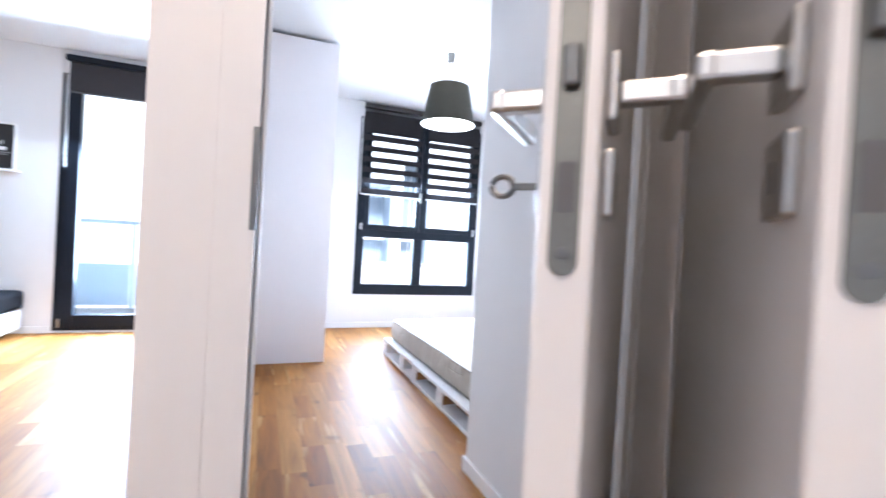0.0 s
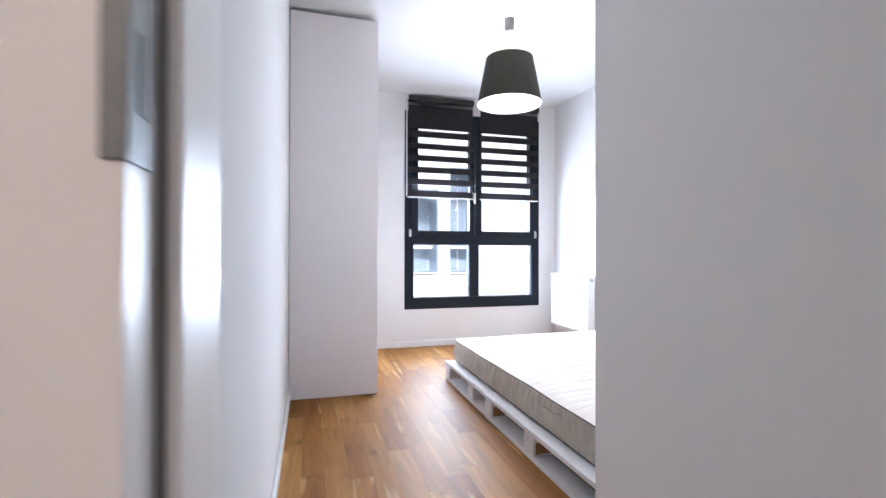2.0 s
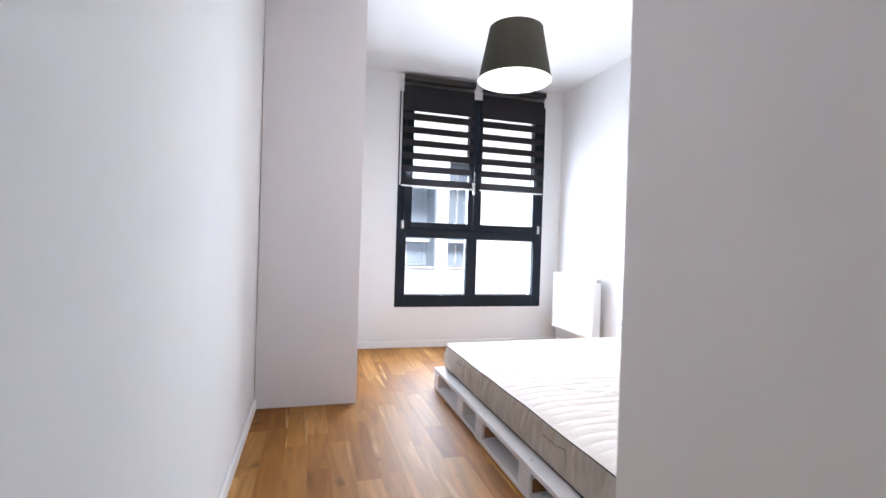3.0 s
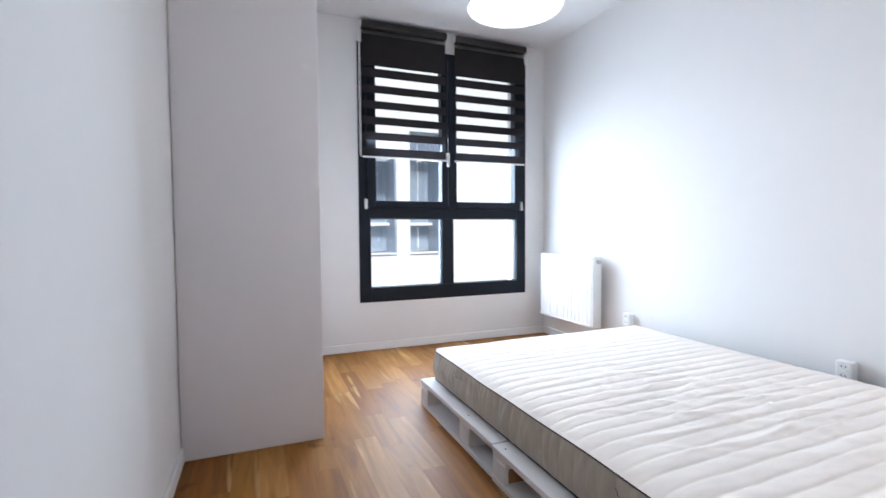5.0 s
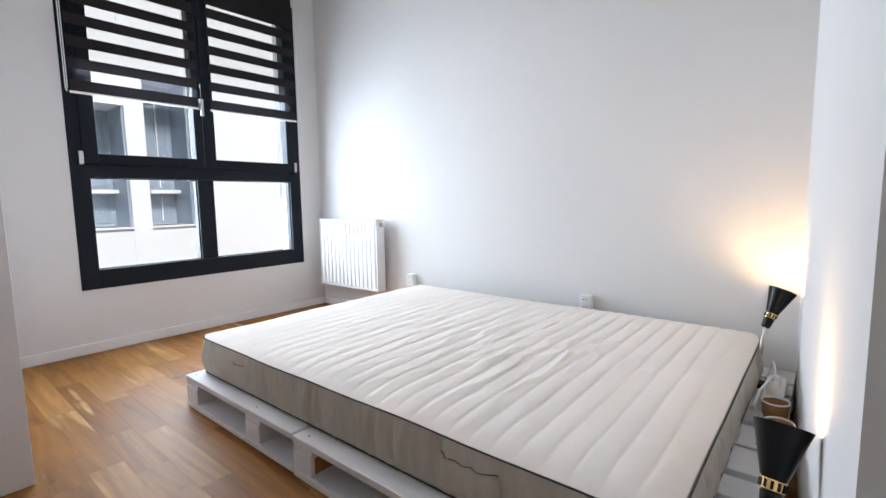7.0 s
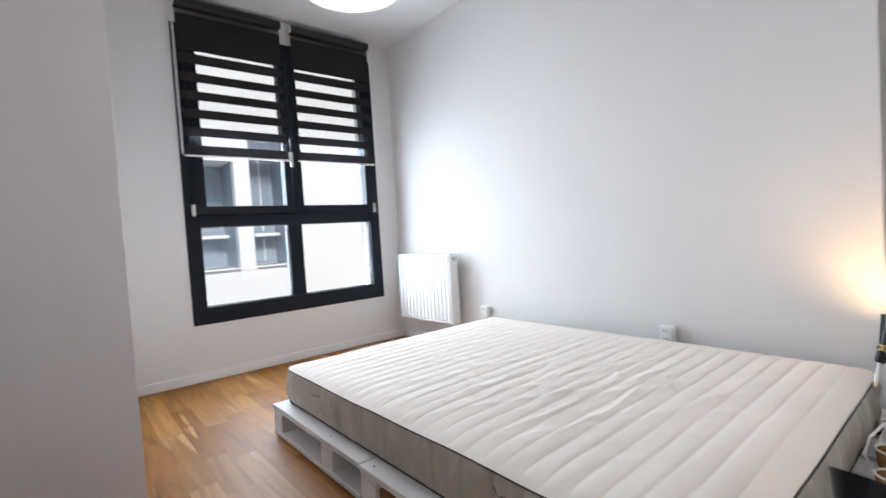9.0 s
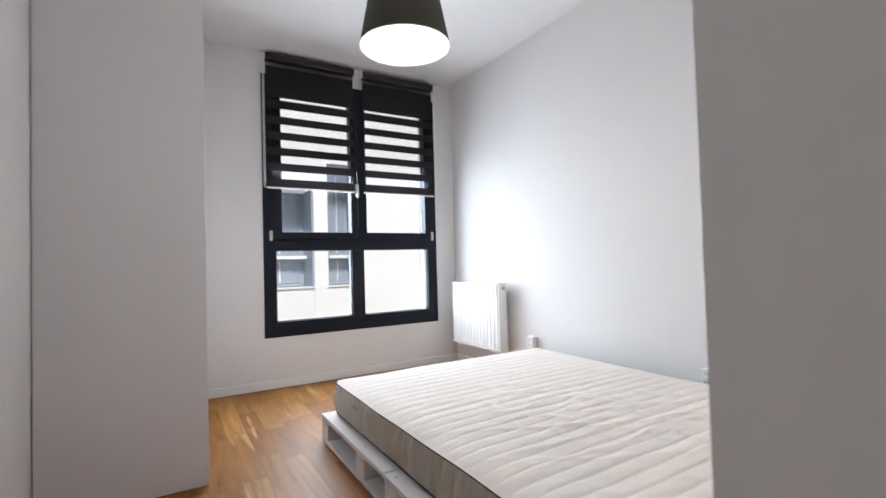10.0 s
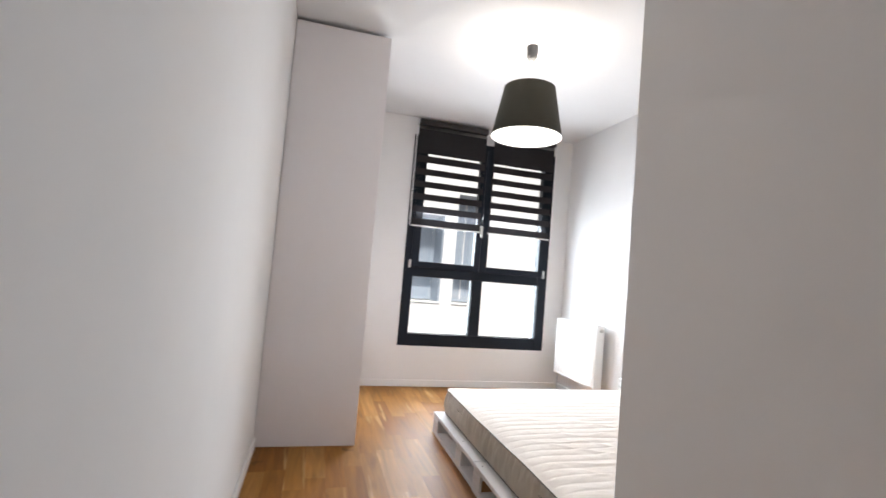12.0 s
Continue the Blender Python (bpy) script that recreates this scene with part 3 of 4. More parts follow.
pallet(1.092, 1.866, -0.586, 1.20, (0.0, 0.50, 1.09), "white painted long pallet with raw pine blocks", raw=(0.0, 0.50))
pallet(1.097, 1.871, 0.229, 0.806, (0.0, 0.50), "white painted short pallet at the mattress foot")
pallet(1.880, 2.654, -0.586, 1.20, (0.0, 0.55, 1.10), "white painted long pallet beside the wall")
pallet(1.880, 2.654, 0.229, 0.806, (0.0, 0.35, 0.70), "white painted short pallet in the room corner")


MX0, MX1, MY0, MY1, MZ0, MZ1 = 1.163, 2.563, -1.668, 0.212, 0.136, 0.288


def mattress():
    """A quilted mattress: channelled top, ruched border, dark piping, sewn handles."""
    w = thing("mattress", ((MX0 + MX1) / 2, (MY0 + MY1) / 2, MZ0), "cream quilted mattress with a greige border lying bare", "mattress")
    rad = 0.055

    def inside(px, py):
        """Pulls a point of the rectangle into its rounded outline."""
        cx, cy = min(max(px, MX0 + rad), MX1 - rad), min(max(py, MY0 + rad), MY1 - rad)
        dx, dy = px - cx, py - cy
        if dx and dy:
            k = max(abs(dx), abs(dy)) / math.hypot(dx, dy)
            return cx + dx * k, cy + dy * k
        return px, py

    nx, ny = 90, 420
    bm = bmesh.new()
    grid = []
    for j in range(ny + 1):
        row = []
        for i in range(nx + 1):
            px, py = inside(MX0 + (MX1 - MX0) * i / nx, MY0 + (MY1 - MY0) * j / ny)
            d = min(px - MX0, MX1 - px, py - MY0, MY1 - py)
            wob = 0.003 * noise.noise((px * 3.1, py * 2.3, 1.7)) + 0.002 * noise.noise((px * 9.0, py * 5.0, 2.9))
            ch = abs(math.sin(math.pi * (py + 0.026 + wob) / 0.063)) ** 0.24
            soft = 1 - math.exp(-d / 0.045)
            big = noise.noise((px * 1.7, py * 1.4, 4.2))
            ripple = noise.noise((px * 5.5 + 2.0 * py, py * 17.0, 7.7))
            crease = max(0.0, 1.0 - abs(noise.noise((px * 4.0, py * 9.0, 11.3))) * 6.0)
            pucker = max(0.0, 1.0 - abs(noise.noise((px * 7.0 - py * 5.0, py * 11.0 + px * 4.0, 3.1))) * 5.0)
            fold = max(0.0, 1.0 - abs(noise.noise((px * 2.6 + py * 3.4, py * 3.0 - px * 1.2, 6.4))) * 7.0)
            middle = math.exp(-((px - 1.78) ** 2 / 0.22 + (py + 0.98) ** 2 / 0.22))
            z = MZ1 + soft * (0.019 + 0.0088 * ch + 0.005 * big + 0.0015 * ripple) + middle * (0.0050 * crease + 0.0025 * pucker + 0.0050 * fold + 0.004 * ripple) + 0.010 * soft * (px - MX0) / (MX1 - MX0) + (1 - soft) * 0.006 * noise.noise((px * 3.2, py * 3.2, 9))
            row.append(bm.verts.new((px, py, z)))
        grid.append(row)
    for j in range(ny):
        for i in range(nx):
            bm.faces.new((grid[j][i], grid[j][i + 1], grid[j + 1][i + 1], grid[j + 1][i]))
    part("top_panel", bm, TICKING, w, "cream quilted top with cross channels", smooth=True)

    def outline(n, off=0.0):
        pts = []
        sx, sy = MX1 - MX0 - 2 * rad, MY1 - MY0 - 2 * rad
        total = 2 * (sx + sy) + 2 * math.pi * rad
        legs = [(sx, MX0 + rad, MY0, 0), (sy, MX1, MY0 + rad, 90), (sx, MX1 - rad, MY1, 180), (sy, MX0, MY1 - rad, 270)]
        for k in range(n):
            s = total * k / n
            for length, px, py, ang in legs:
                a = radians(ang)
                if s <= length:
                    pts.append((px + math.cos(a) * s + math.sin(a) * off, py + math.sin(a) * s - math.cos(a) * off))
                    break
                s -= length
                if s <= math.pi / 2 * rad:
                    cx, cy = px + math.cos(a) * length - math.sin(a) * rad, py + math.sin(a) * length + math.cos(a) * rad
                    b = a - math.pi / 2 + s / rad
                    pts.append((cx + (rad + off) * math.cos(b), cy + (rad + off) * math.sin(b)))
                    break
                s -= math.pi / 2 * rad
        return pts

    def bulge(px, py, v):
        """How far the stuffed border stands out at height v of 0 to 1."""
        pucker = noise.noise((px * 38, py * 38, 1.1 * v)) * 0.022 + noise.noise((px * 6, py * 6, 2.5 * v)) * 0.005
        return math.sin(math.pi * v) ** 0.7 * (0.010 + pucker)

    n, rows = 900, 10
    bm = bmesh.new()
    rings = []
    for r in range(rows + 1):
        v = r / rows
        zz = MZ0 + (MZ1 - MZ0) * v
        rings.append((v, zz))
    base = outline(n)
    far = outline(n, 0.01)
    dirs = [((b[0] - a[0]) / 0.01, (b[1] - a[1]) / 0.01) for a, b in zip(base, far)]
    made = []
    for v, zz in rings:
        ring = []
        for k, ((px, py), (dx, dy)) in enumerate(zip(base, dirs)):
            off = bulge(px, py, v)
            ring.append(bm.verts.new((px + dx * off, py + dy * off, zz + 0.006 * noise.noise((px * 3.2, py * 3.2, 9)) * v)))
        made.append(ring)
    for a, b in zip(made, made[1:]):
        for k in range(n):
            bm.faces.new((a[k], a[(k + 1) % n], b[(k + 1) % n], b[k]))
    bm.faces.new(made[0][::-1])
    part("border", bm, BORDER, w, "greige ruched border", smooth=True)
    for zz in (MZ0 + 0.006, MZ1 + 0.001):
        ring = [(px, py, zz + 0.006 * noise.noise((px * 3.2, py * 3.2, 9)) * (1 if zz > 0.2 else 0)) for px, py in outline(280, 0.0045)]
        part("piping", tube(bmesh.new(), ring, 0.0023, 6, closed=True), PIPING, w, "dark grey piping")
    for yc, long in ((MY1 - 0.36, 0.05), (MY1 - 1.44, 0.085)):
        lip, gap = [], []
        for k in range(15):
            yy = yc + long - 2 * long * k / 14
            v = 0.72 - 0.035 * math.sin(math.pi * k / 14)
            xx, zz = MX0 - bulge(MX0, yy, v), MZ0 + (MZ1 - MZ0) * v
            lip.append((xx - 0.0005, yy, zz - 0.0045))
            gap.append((xx - 0.0006, yy, zz))
        grip = part("handle", tube(bmesh.new(), lip, 0.0034, 8), BORDER, w, "flat sewn fabric handle", smooth=True)
        # thin dark cord draws the shadow line of the handle opening
        part("slit_shade", tube(bmesh.new(), gap, 0.0011, 6), PIPING, grip, "dark line drawn for the shade in the handle slit")
        # the sewn-on panel under the slit
        bm = bmesh.new()
        cols, rws = 24, 8
        panel = []
        for r in range(rws + 1):
            v = 0.16 + 0.50 * r / rws
            row = []
            for k in range(cols + 1):
                yy = yc + long * (1 - 2 * k / cols)
                edge = 0.0004 if k in (0, cols) or r in (0, rws) else 0.0022
                row.append(bm.verts.new((MX0 - bulge(MX0, yy, v) * 0.75 - 0.003 - edge, yy, MZ0 + (MZ1 - MZ0) * v)))
            panel.append(row)
        for a, b in zip(panel, panel[1:]):
            for k in range(cols):
                bm.faces.new((a[k], a[k + 1], b[k + 1], b[k]))
        part("handle_panel", bm, STRAP, w, "sewn greige handle panel", smooth=True)
    return w


mattress()


# ---- reading lamps and clutter behind the bed head ----
def reading_lamp(x, y, z, back, lean, label):
    """A black cone lamp with a ribbed brass collar on a thin steel stem, standing on the pallet and lighting the wall."""
    l = thing("reading_lamp", (x, y, 0.134), label, "lamp", "reading lamps at the bed head")
    tilt = pose(x, y, z) @ pose(0, 0, 0, back, lean, 0)
    cone = [(0.0205, 0.0), (0.0255, 0.018), (0.034, 0.050), (0.041, 0.076), (0.0465, 0.094)]
    bm = lathe(bmesh.new(), cone + [(r - 0.0018, h) for r, h in cone[::-1]], tilt, 48, closed=True)
    s = part("shade", bm, BLACK_METAL, l, "gloss black cone shade", smooth=False)
    part("collar", lathe(bmesh.new(), [(0.0150, -0.022), (0.0195, -0.020), (0.0205, -0.003), (0.0185, 0.0005)], tilt, 32), BRASS, s, "brass collar")
    for k in range(12):
        a = 2 * math.pi * k / 12
        part("vent_slot", boxed(-0.0024, 0.0024, -0.001, 0.0012, -0.018, -0.004, m=tilt @ pose(0.0203 * math.cos(a), 0.0203 * math.sin(a), 0, 0, 0, math.degrees(a) + 90)), BLACK_METAL, s)
    part("lamp_holder", lathe(bmesh.new(), [(0.010, -0.060), (0.0145, -0.056), (0.0175, -0.024), (0.015, -0.021)], tilt, 28), BLACK_METAL, l)
    part("bulb", lathe(bmesh.new(), [(0.006, 0.004), (0.011, 0.018), (0.018, 0.040), (0.015, 0.056), (0.004, 0.062)], tilt, 24), BULB, l, "lit warm bulb", smooth=True)
    low = tilt @ Vector((0, 0, -0.056))
    pts = [low, low + Vector((-0.010, 0.004, -0.03)), low + Vector((-0.022, 0.010, -0.08)), (low.x - 0.024, low.y + 0.012, 0.22), (low.x - 0.018, low.y + 0.010, 0.146)]
    part("stem", tube(bmesh.new(), pts, 0.0065, 10), CHROME, l, "thin steel stem")
    part("foot", lathe(bmesh.new(), [(0.036, 0.134), (0.036, 0.143), (0.030, 0.150), (0.007, 0.153)], pose(low.x - 0.018, low.y + 0.010, 0), 30), BLACK_METAL, l)
    return l


reading_lamp(*READING[0][0], *READING[0][1:], "small black cone reading lamp lit by the wall")
reading_lamp(*READING[1][0], *READING[1][1:], "black cone reading lamp with brass collar lit")


def power_strip():
    p = thing("power_strip", (2.30, -1.735, 0.134), "white power strip with plugs on the pallet", "power strip")
    part("case", boxed(2.18, 2.42, -1.768, -1.705, 0.134, 0.180, bevel=0.006), WHITE_PLASTIC, p)
    for k in range(3):
        m = pose(2.22 + 0.075 * k, -1.736, 0.180)
        part("outlet", lathe(bmesh.new(), [(0.020, -0.001), (0.020, 0.002), (0.017, 0.002), (0.016, 0.001)], m, 20), WHITE_PLASTIC, p)
    for k in (0, 1):
        m = pose(2.22 + 0.075 * k, -1.736, 0.182)
        part("plug", lathe(bmesh.new(), [(0.018, 0.0), (0.019, 0.020), (0.014, 0.040), (0.006, 0.046)], m, 20), WHITE_PLASTIC, p)
    part("cable", tube(bmesh.new(), [(2.22, -1.736, 0.226), (2.20, -1.734, 0.246), (2.13, -1.728, 0.256), (2.06, -1.712, 0.243), (2.035, -1.702, 0.200), (2.05, -1.715, 0.160), (2.02, -1.728, 0.140), (1.84, -1.735, 0.139)], 0.0038, 8), WHITE_PLASTIC, p)
    part("cable", tube(bmesh.new(), [(2.295, -1.736, 0.226), (2.32, -1.732, 0.250), (2.40, -1.722, 0.240), (2.47, -1.712, 0.190), (2.50, -1.700, 0.139)], 0.0038, 8), WHITE_PLASTIC, p)
    return p


power_strip()


def power_adapter(x, y, z):
    a = thing("power_adapter", (x, y, z), "small white power adapter lying on the pallet", "adapter", "adapters at the bed head")
    part("body", boxed(x - 0.024, x + 0.024, y - 0.019, y + 0.019, z, z + 0.030, bevel=0.005), WHITE_PLASTIC, a)
    part("cap", boxed(x - 0.020, x - 0.010, y - 0.0195, y + 0.0195, z + 0.004, z + 0.0303, bevel=0.001), HOLE_SEAM_DARK, a, "dark seam")
    return a


power_adapter(2.448, -1.682, 0.134)


def wooden_bowl(x, y):
    b = thing("wooden_bowl", (x, y, 0.134), "small brown wooden bowl on the pallet", "bowl")
    prof = [(0.024, 0.134), (0.033, 0.155), (0.038, 0.200), (0.0355, 0.200), (0.030, 0.160), (0.018, 0.142)]
    part("bowl", lathe(bmesh.new(), prof, pose(x, y, 0), 30), PINE, b, smooth=True)
    part("rim", tube(bmesh.new(), [(x + 0.0368 * math.cos(2 * math.pi * i / 30), y + 0.0368 * math.sin(2 * math.pi * i / 30), 0.201) for i in range(30)], 0.003, 6, closed=True), WHITE_PLASTIC, b, "white rim")
    return b


wooden_bowl(2.105, -1.752)
wooden_bowl(1.940, -1.772)


# ---- bedroom doorway and the two open doors ----
def lever(parent, m):
    """A lever on a square rose, lock rose below, on one face."""
    part("rose", boxed(-0.026, 0.026, 0.0, 0.008, -0.026, 0.026, bevel=0.003, m=m), CHROME, parent, "square nickel rose")
    bm = boxed(-0.009, 0.009, 0.008, 0.048, -0.009, 0.009, bevel=0.003, m=m)
    box(bm, -0.010, 0.125, 0.042, 0.056, -0.010, 0.010, bevel=0.004, m=m)
    part("lever", bm, CHROME, parent, "flat nickel door lever")
    part("lock_rose", boxed(-0.026, 0.026, 0.0, 0.008, -0.098, -0.046, bevel=0.003, m=m), CHROME, parent)
    part("keyhole", boxed(-0.003, 0.003, 0.0075, 0.0086, -0.082, -0.062, m=m), HOLE_SEAM_DARK, parent)


def door_leaf(name, hinge, yaw, label, key):
    """A leaf 0.862 m wide hung at hinge; local x runs from the hinge to the latch edge."""
    d = thing(name, (hinge[0], hinge[1], 0.008), label, "door", kind="structure")
    m = pose(hinge[0], hinge[1], 0.008, 0, 0, yaw)
    part("leaf", boxed(0.0, 0.862, -0.020, 0.020, 0.0, 2.03, bevel=0.003, m=m), DOOR_WHITE, d, "plain white laminate leaf")
    bm = bmesh.new()
    ends = [(1.148, a) for a in range(0, 181, 20)] + [(0.956, a) for a in range(180, 361, 20)]
    rim = [(0.010 * math.cos(radians(a)), z + 0.010 * math.sin(radians(a))) for z, a in ends]
    low, high = ([bm.verts.new(m @ Vector((x, y, z))) for y, z in rim] for x in (0.8615, 0.8642))
    bm.faces.new(low[::-1])
    bm.faces.new(high)
    for k in range(len(rim)):
        bm.faces.new((low[k], low[(k + 1) % len(rim)], high[(k + 1) % len(rim)], high[k]))
    plate = part("lock_plate", bm, MIRROR_STEEL, d, "long rounded steel lock plate")
    for z in (0.962, 1.142):
        part("screw", lathe(bmesh.new(), [(0.0045, 0.0), (0.0045, 0.0008), (0.0035, 0.0011)], m @ pose(0.8642, 0, z, 0, 90, 0), 14), STEEL, plate)
    part("latch", boxed(0.862, 0.873, -0.006, 0.006, 1.075, 1.105, bevel=0.003, m=m), STEEL, d)
    part("bolt_mouth", boxed(0.8635, 0.8652, -0.006, 0.006, 0.990, 1.025, m=m), HOLE_SEAM_DARK, d)
    for f in (1, -1):
        if f > 0:
            mm = m @ pose(0.804, 0.0205, 1.088) @ Matrix.Diagonal((-1, 1, 1, 1))
        else:
            mm = m @ pose(0.804, -0.0205, 1.088) @ Matrix.Diagonal((-1, -1, 1, 1))
        lever(d, mm)
    if key:
        mm = m @ pose(0.804, -0.0285, 1.016)
        bm = boxed(-0.002, 0.002, -0.026, 0.002, -0.003, 0.003, bevel=0.0008, m=mm)
        ring = [mm @ Vector((0, -0.034 + 0.0095 * math.cos(2 * math.pi * i / 20), 0.0085 * math.sin(2 * math.pi * i / 20))) for i in range(20)]
        tube(bm, ring, 0.0026, 6, closed=True)
        part("key", bm, STEEL, d, "steel key in the lock")
    for zz in (0.25, 1.75):
        part("hinge", lathe(bmesh.new(), [(0.008, zz - 0.045), (0.009, zz - 0.04), (0.009, zz + 0.04), (0.008, zz + 0.045)], m @ pose(-0.010, -0.022, 0), 14), CHROME, d)
    return d


door_leaf("door_1", (0.875, -2.798), 180 + 45.55, "white bedroom door standing half open with key", True)
door_leaf("door_2", (0.957, -2.934), 180 + 45.4, "white neighbouring door standing half open", False)


def door_frame(name, label):
    f = thing(name, (0.0, DOORWAY, 0), label, "door frame", kind="structure")
    # latch side: jamb with rebate and seal
    part("jamb", boxed(0.0, 0.063, DOORWAY, DOORWAY + 0.045, 0.0, 2.085, bevel=0.001), DOOR_WHITE, f)
    part("jamb_stop", boxed(0.0005, 0.073, DOORWAY + 0.0455, DOORWAY + 0.150, 0.0, 2.085, bevel=0.004), DOOR_WHITE, f)
    part("seal", boxed(0.0635, 0.0665, DOORWAY + 0.037, DOORWAY + 0.0450, 0.0, 2.06, bevel=0.003), SEAL, f, "grey rubber seal")
    sp = part("strike_plate", boxed(0.054, 0.0645, DOORWAY - 0.0015, DOORWAY + 0.030, 0.978, 1.150, bevel=0.0008), STEEL, f, "steel strike plate")
    part("strike_lip", boxed(0.056, 0.0655, DOORWAY - 0.003, DOORWAY + 0.008, 1.055, 1.125, bevel=0.001), STEEL, sp)
    part("strike_hole", boxed(0.0640, 0.0651, DOORWAY + 0.010, DOORWAY + 0.026, 1.075, 1.105), HOLE_SEAM_DARK, sp)
    part("strike_hole", boxed(0.0640, 0.0651, DOORWAY + 0.010, DOORWAY + 0.026, 1.000, 1.035), HOLE_SEAM_DARK, sp)
    part("casing", boxed(-0.102, -0.0002, DOORWAY + 0.0015, DOORWAY + 0.0115, 0.0, 2.16, bevel=0.001), DOOR_WHITE, f)
    # hinge side and head
    part("jamb", boxed(0.900, PASS - 0.0005, DOORWAY + 0.02, DOORWAY + 0.150, 0.0, 2.085, bevel=0.003), DOOR_WHITE, f)
    part("casing", boxed(0.905, 1.018, DOORWAY + 0.004, DOORWAY + 0.0195, 0.0, 2.16, bevel=0.003), DOOR_WHITE, f)
    part("head", boxed(0.0505, 0.8995, DOORWAY + 0.001, DOORWAY + 0.149, 2.05, 2.085, bevel=0.003), DOOR_WHITE, f)
    part("casing", boxed(0.0005, 0.9045, DOORWAY + 0.025, DOORWAY + 0.0395, 2.0855, 2.16, bevel=0.003), DOOR_WHITE, f)
    part("casing", boxed(0.88, PASS, DOORWAY + 0.151, DOORWAY + 0.165, 0.0, 2.15, bevel=0.003), DOOR_WHITE, f)
    return f


door_frame("door_frame_1", "white door frame with steel strike plate")
f2 = thing("door_frame_2", (1.02, -3.36, 0), "white frame of the second hall door", "door frame", kind="structure")
part("casing", boxed(1.004, 1.0195, -3.90, -3.815, 0.0, 2.16, bevel=0.003), DOOR_WHITE, f2)
part("casing", boxed(1.004, 1.0195, -3.815, -2.905, 2.085, 2.16, bevel=0.003), DOOR_WHITE, f2)
part("jamb", boxed(1.0205, 1.155, -3.8195, -3.785, 0.0, 2.085, bevel=0.003), DOOR_WHITE, f2)
part("jamb", boxed(1.0205, 1.155, -2.935, -2.9005, 0.0, 2.085, bevel=0.003), DOOR_WHITE, f2)


# ---- living room ----
def balcony_door(x0, x1, z0, z1, y):
    w = thing("balcony_door", (x0, y, z0), "tall anthracite glazed balcony door in living room", "door", kind="structure")
    a, b = y - 0.005, y + 0.08
    part("frame_side", boxed(x0, x0 + 0.075, a, b, z0, z1, bevel=0.003), ANTHRACITE, w)
    part("frame_side", boxed(x1 - 0.075, x1, a, b, z0, z1, bevel=0.003), ANTHRACITE, w)
    part("frame_top", boxed(x0 + 0.075, x1 - 0.075, a, b, z1 - 0.07, z1, bevel=0.003), ANTHRACITE, w)
    part("threshold", boxed(x0 + 0.075, x1 - 0.075, a, b, z0, z0 + 0.05, bevel=0.003), ANTHRACITE, w)
    s = part("sash", boxed(x0 + 0.055, x0 + 0.150, a - 0.014, b - 0.02, z0 + 0.03, z1 - 0.045, bevel=0.004), ANTHRACITE, w)
    part("sash_stile", boxed(x1 - 0.150, x1 - 0.055, a - 0.014, b - 0.02, z0 + 0.03, z1 - 0.045, bevel=0.004), ANTHRACITE, s)
    part("sash_rail", boxed(x0 + 0.150, x1 - 0.150, a - 0.0135, b - 0.02, z0 + 0.03, z0 + 0.140, bevel=0.004), ANTHRACITE, s)
    part("sash_rail", boxed(x0 + 0.150, x1 - 0.150, a - 0.0135, b - 0.02, z1 - 0.14, z1 - 0.045, bevel=0.004), ANTHRACITE, s)
    pane = part("pane", boxed(x0 + 0.145, x1 - 0.145, y + 0.03, y + 0.036, z0 + 0.135, z1 - 0.135), GLASS, s)
    pane.visible_shadow = False
    part("floor_hinge", boxed(x0 + 0.045, x0 + 0.056, a - 0.028, a - 0.012, z0 + 0.03, z0 + 0.11, bevel=0.003), CHROME, w, "nickel hinge")
    return w


balcony_door(*BALC, 1.35)


def rolled_blind(x0, x1, y, z1):
    b = thing("rolled_blind", (x0, y, z1), "charcoal roller blind rolled up above balcony door", "blind")
    part("cassette", boxed(x0 + 0.03, x1, y - 0.07, y - 0.0, z1 - 0.055, z1, bevel=0.012), ANTHRACITE, b)
    part("fabric", boxed(x0 + 0.05, x1 - 0.02, y - 0.030, y - 0.026, z1 - 0.31, z1 - 0.050), FABRIC_DARK, b)
    part("weight_bar", boxed(x0 + 0.045, x1 - 0.015, y - 0.034, y - 0.022, z1 - 0.325, z1 - 0.311, bevel=0.004), STEEL, b)
    part("bead_chain", tube(bmesh.new(), [(x0 + 0.045, y - 0.045, z1 - 0.03), (x0 + 0.040, y - 0.045, z1 - 0.55), (x0 + 0.048, y - 0.042, z1 - 0.98), (x0 + 0.058, y - 0.042, z1 - 0.98), (x0 + 0.055, y - 0.040, z1 - 0.03)], 0.003, 6), WHITE_PLASTIC, b, "pale bead chain")
    return b


rolled_blind(BALC[0], BALC[1] + 0.05, 1.349, 2.452)


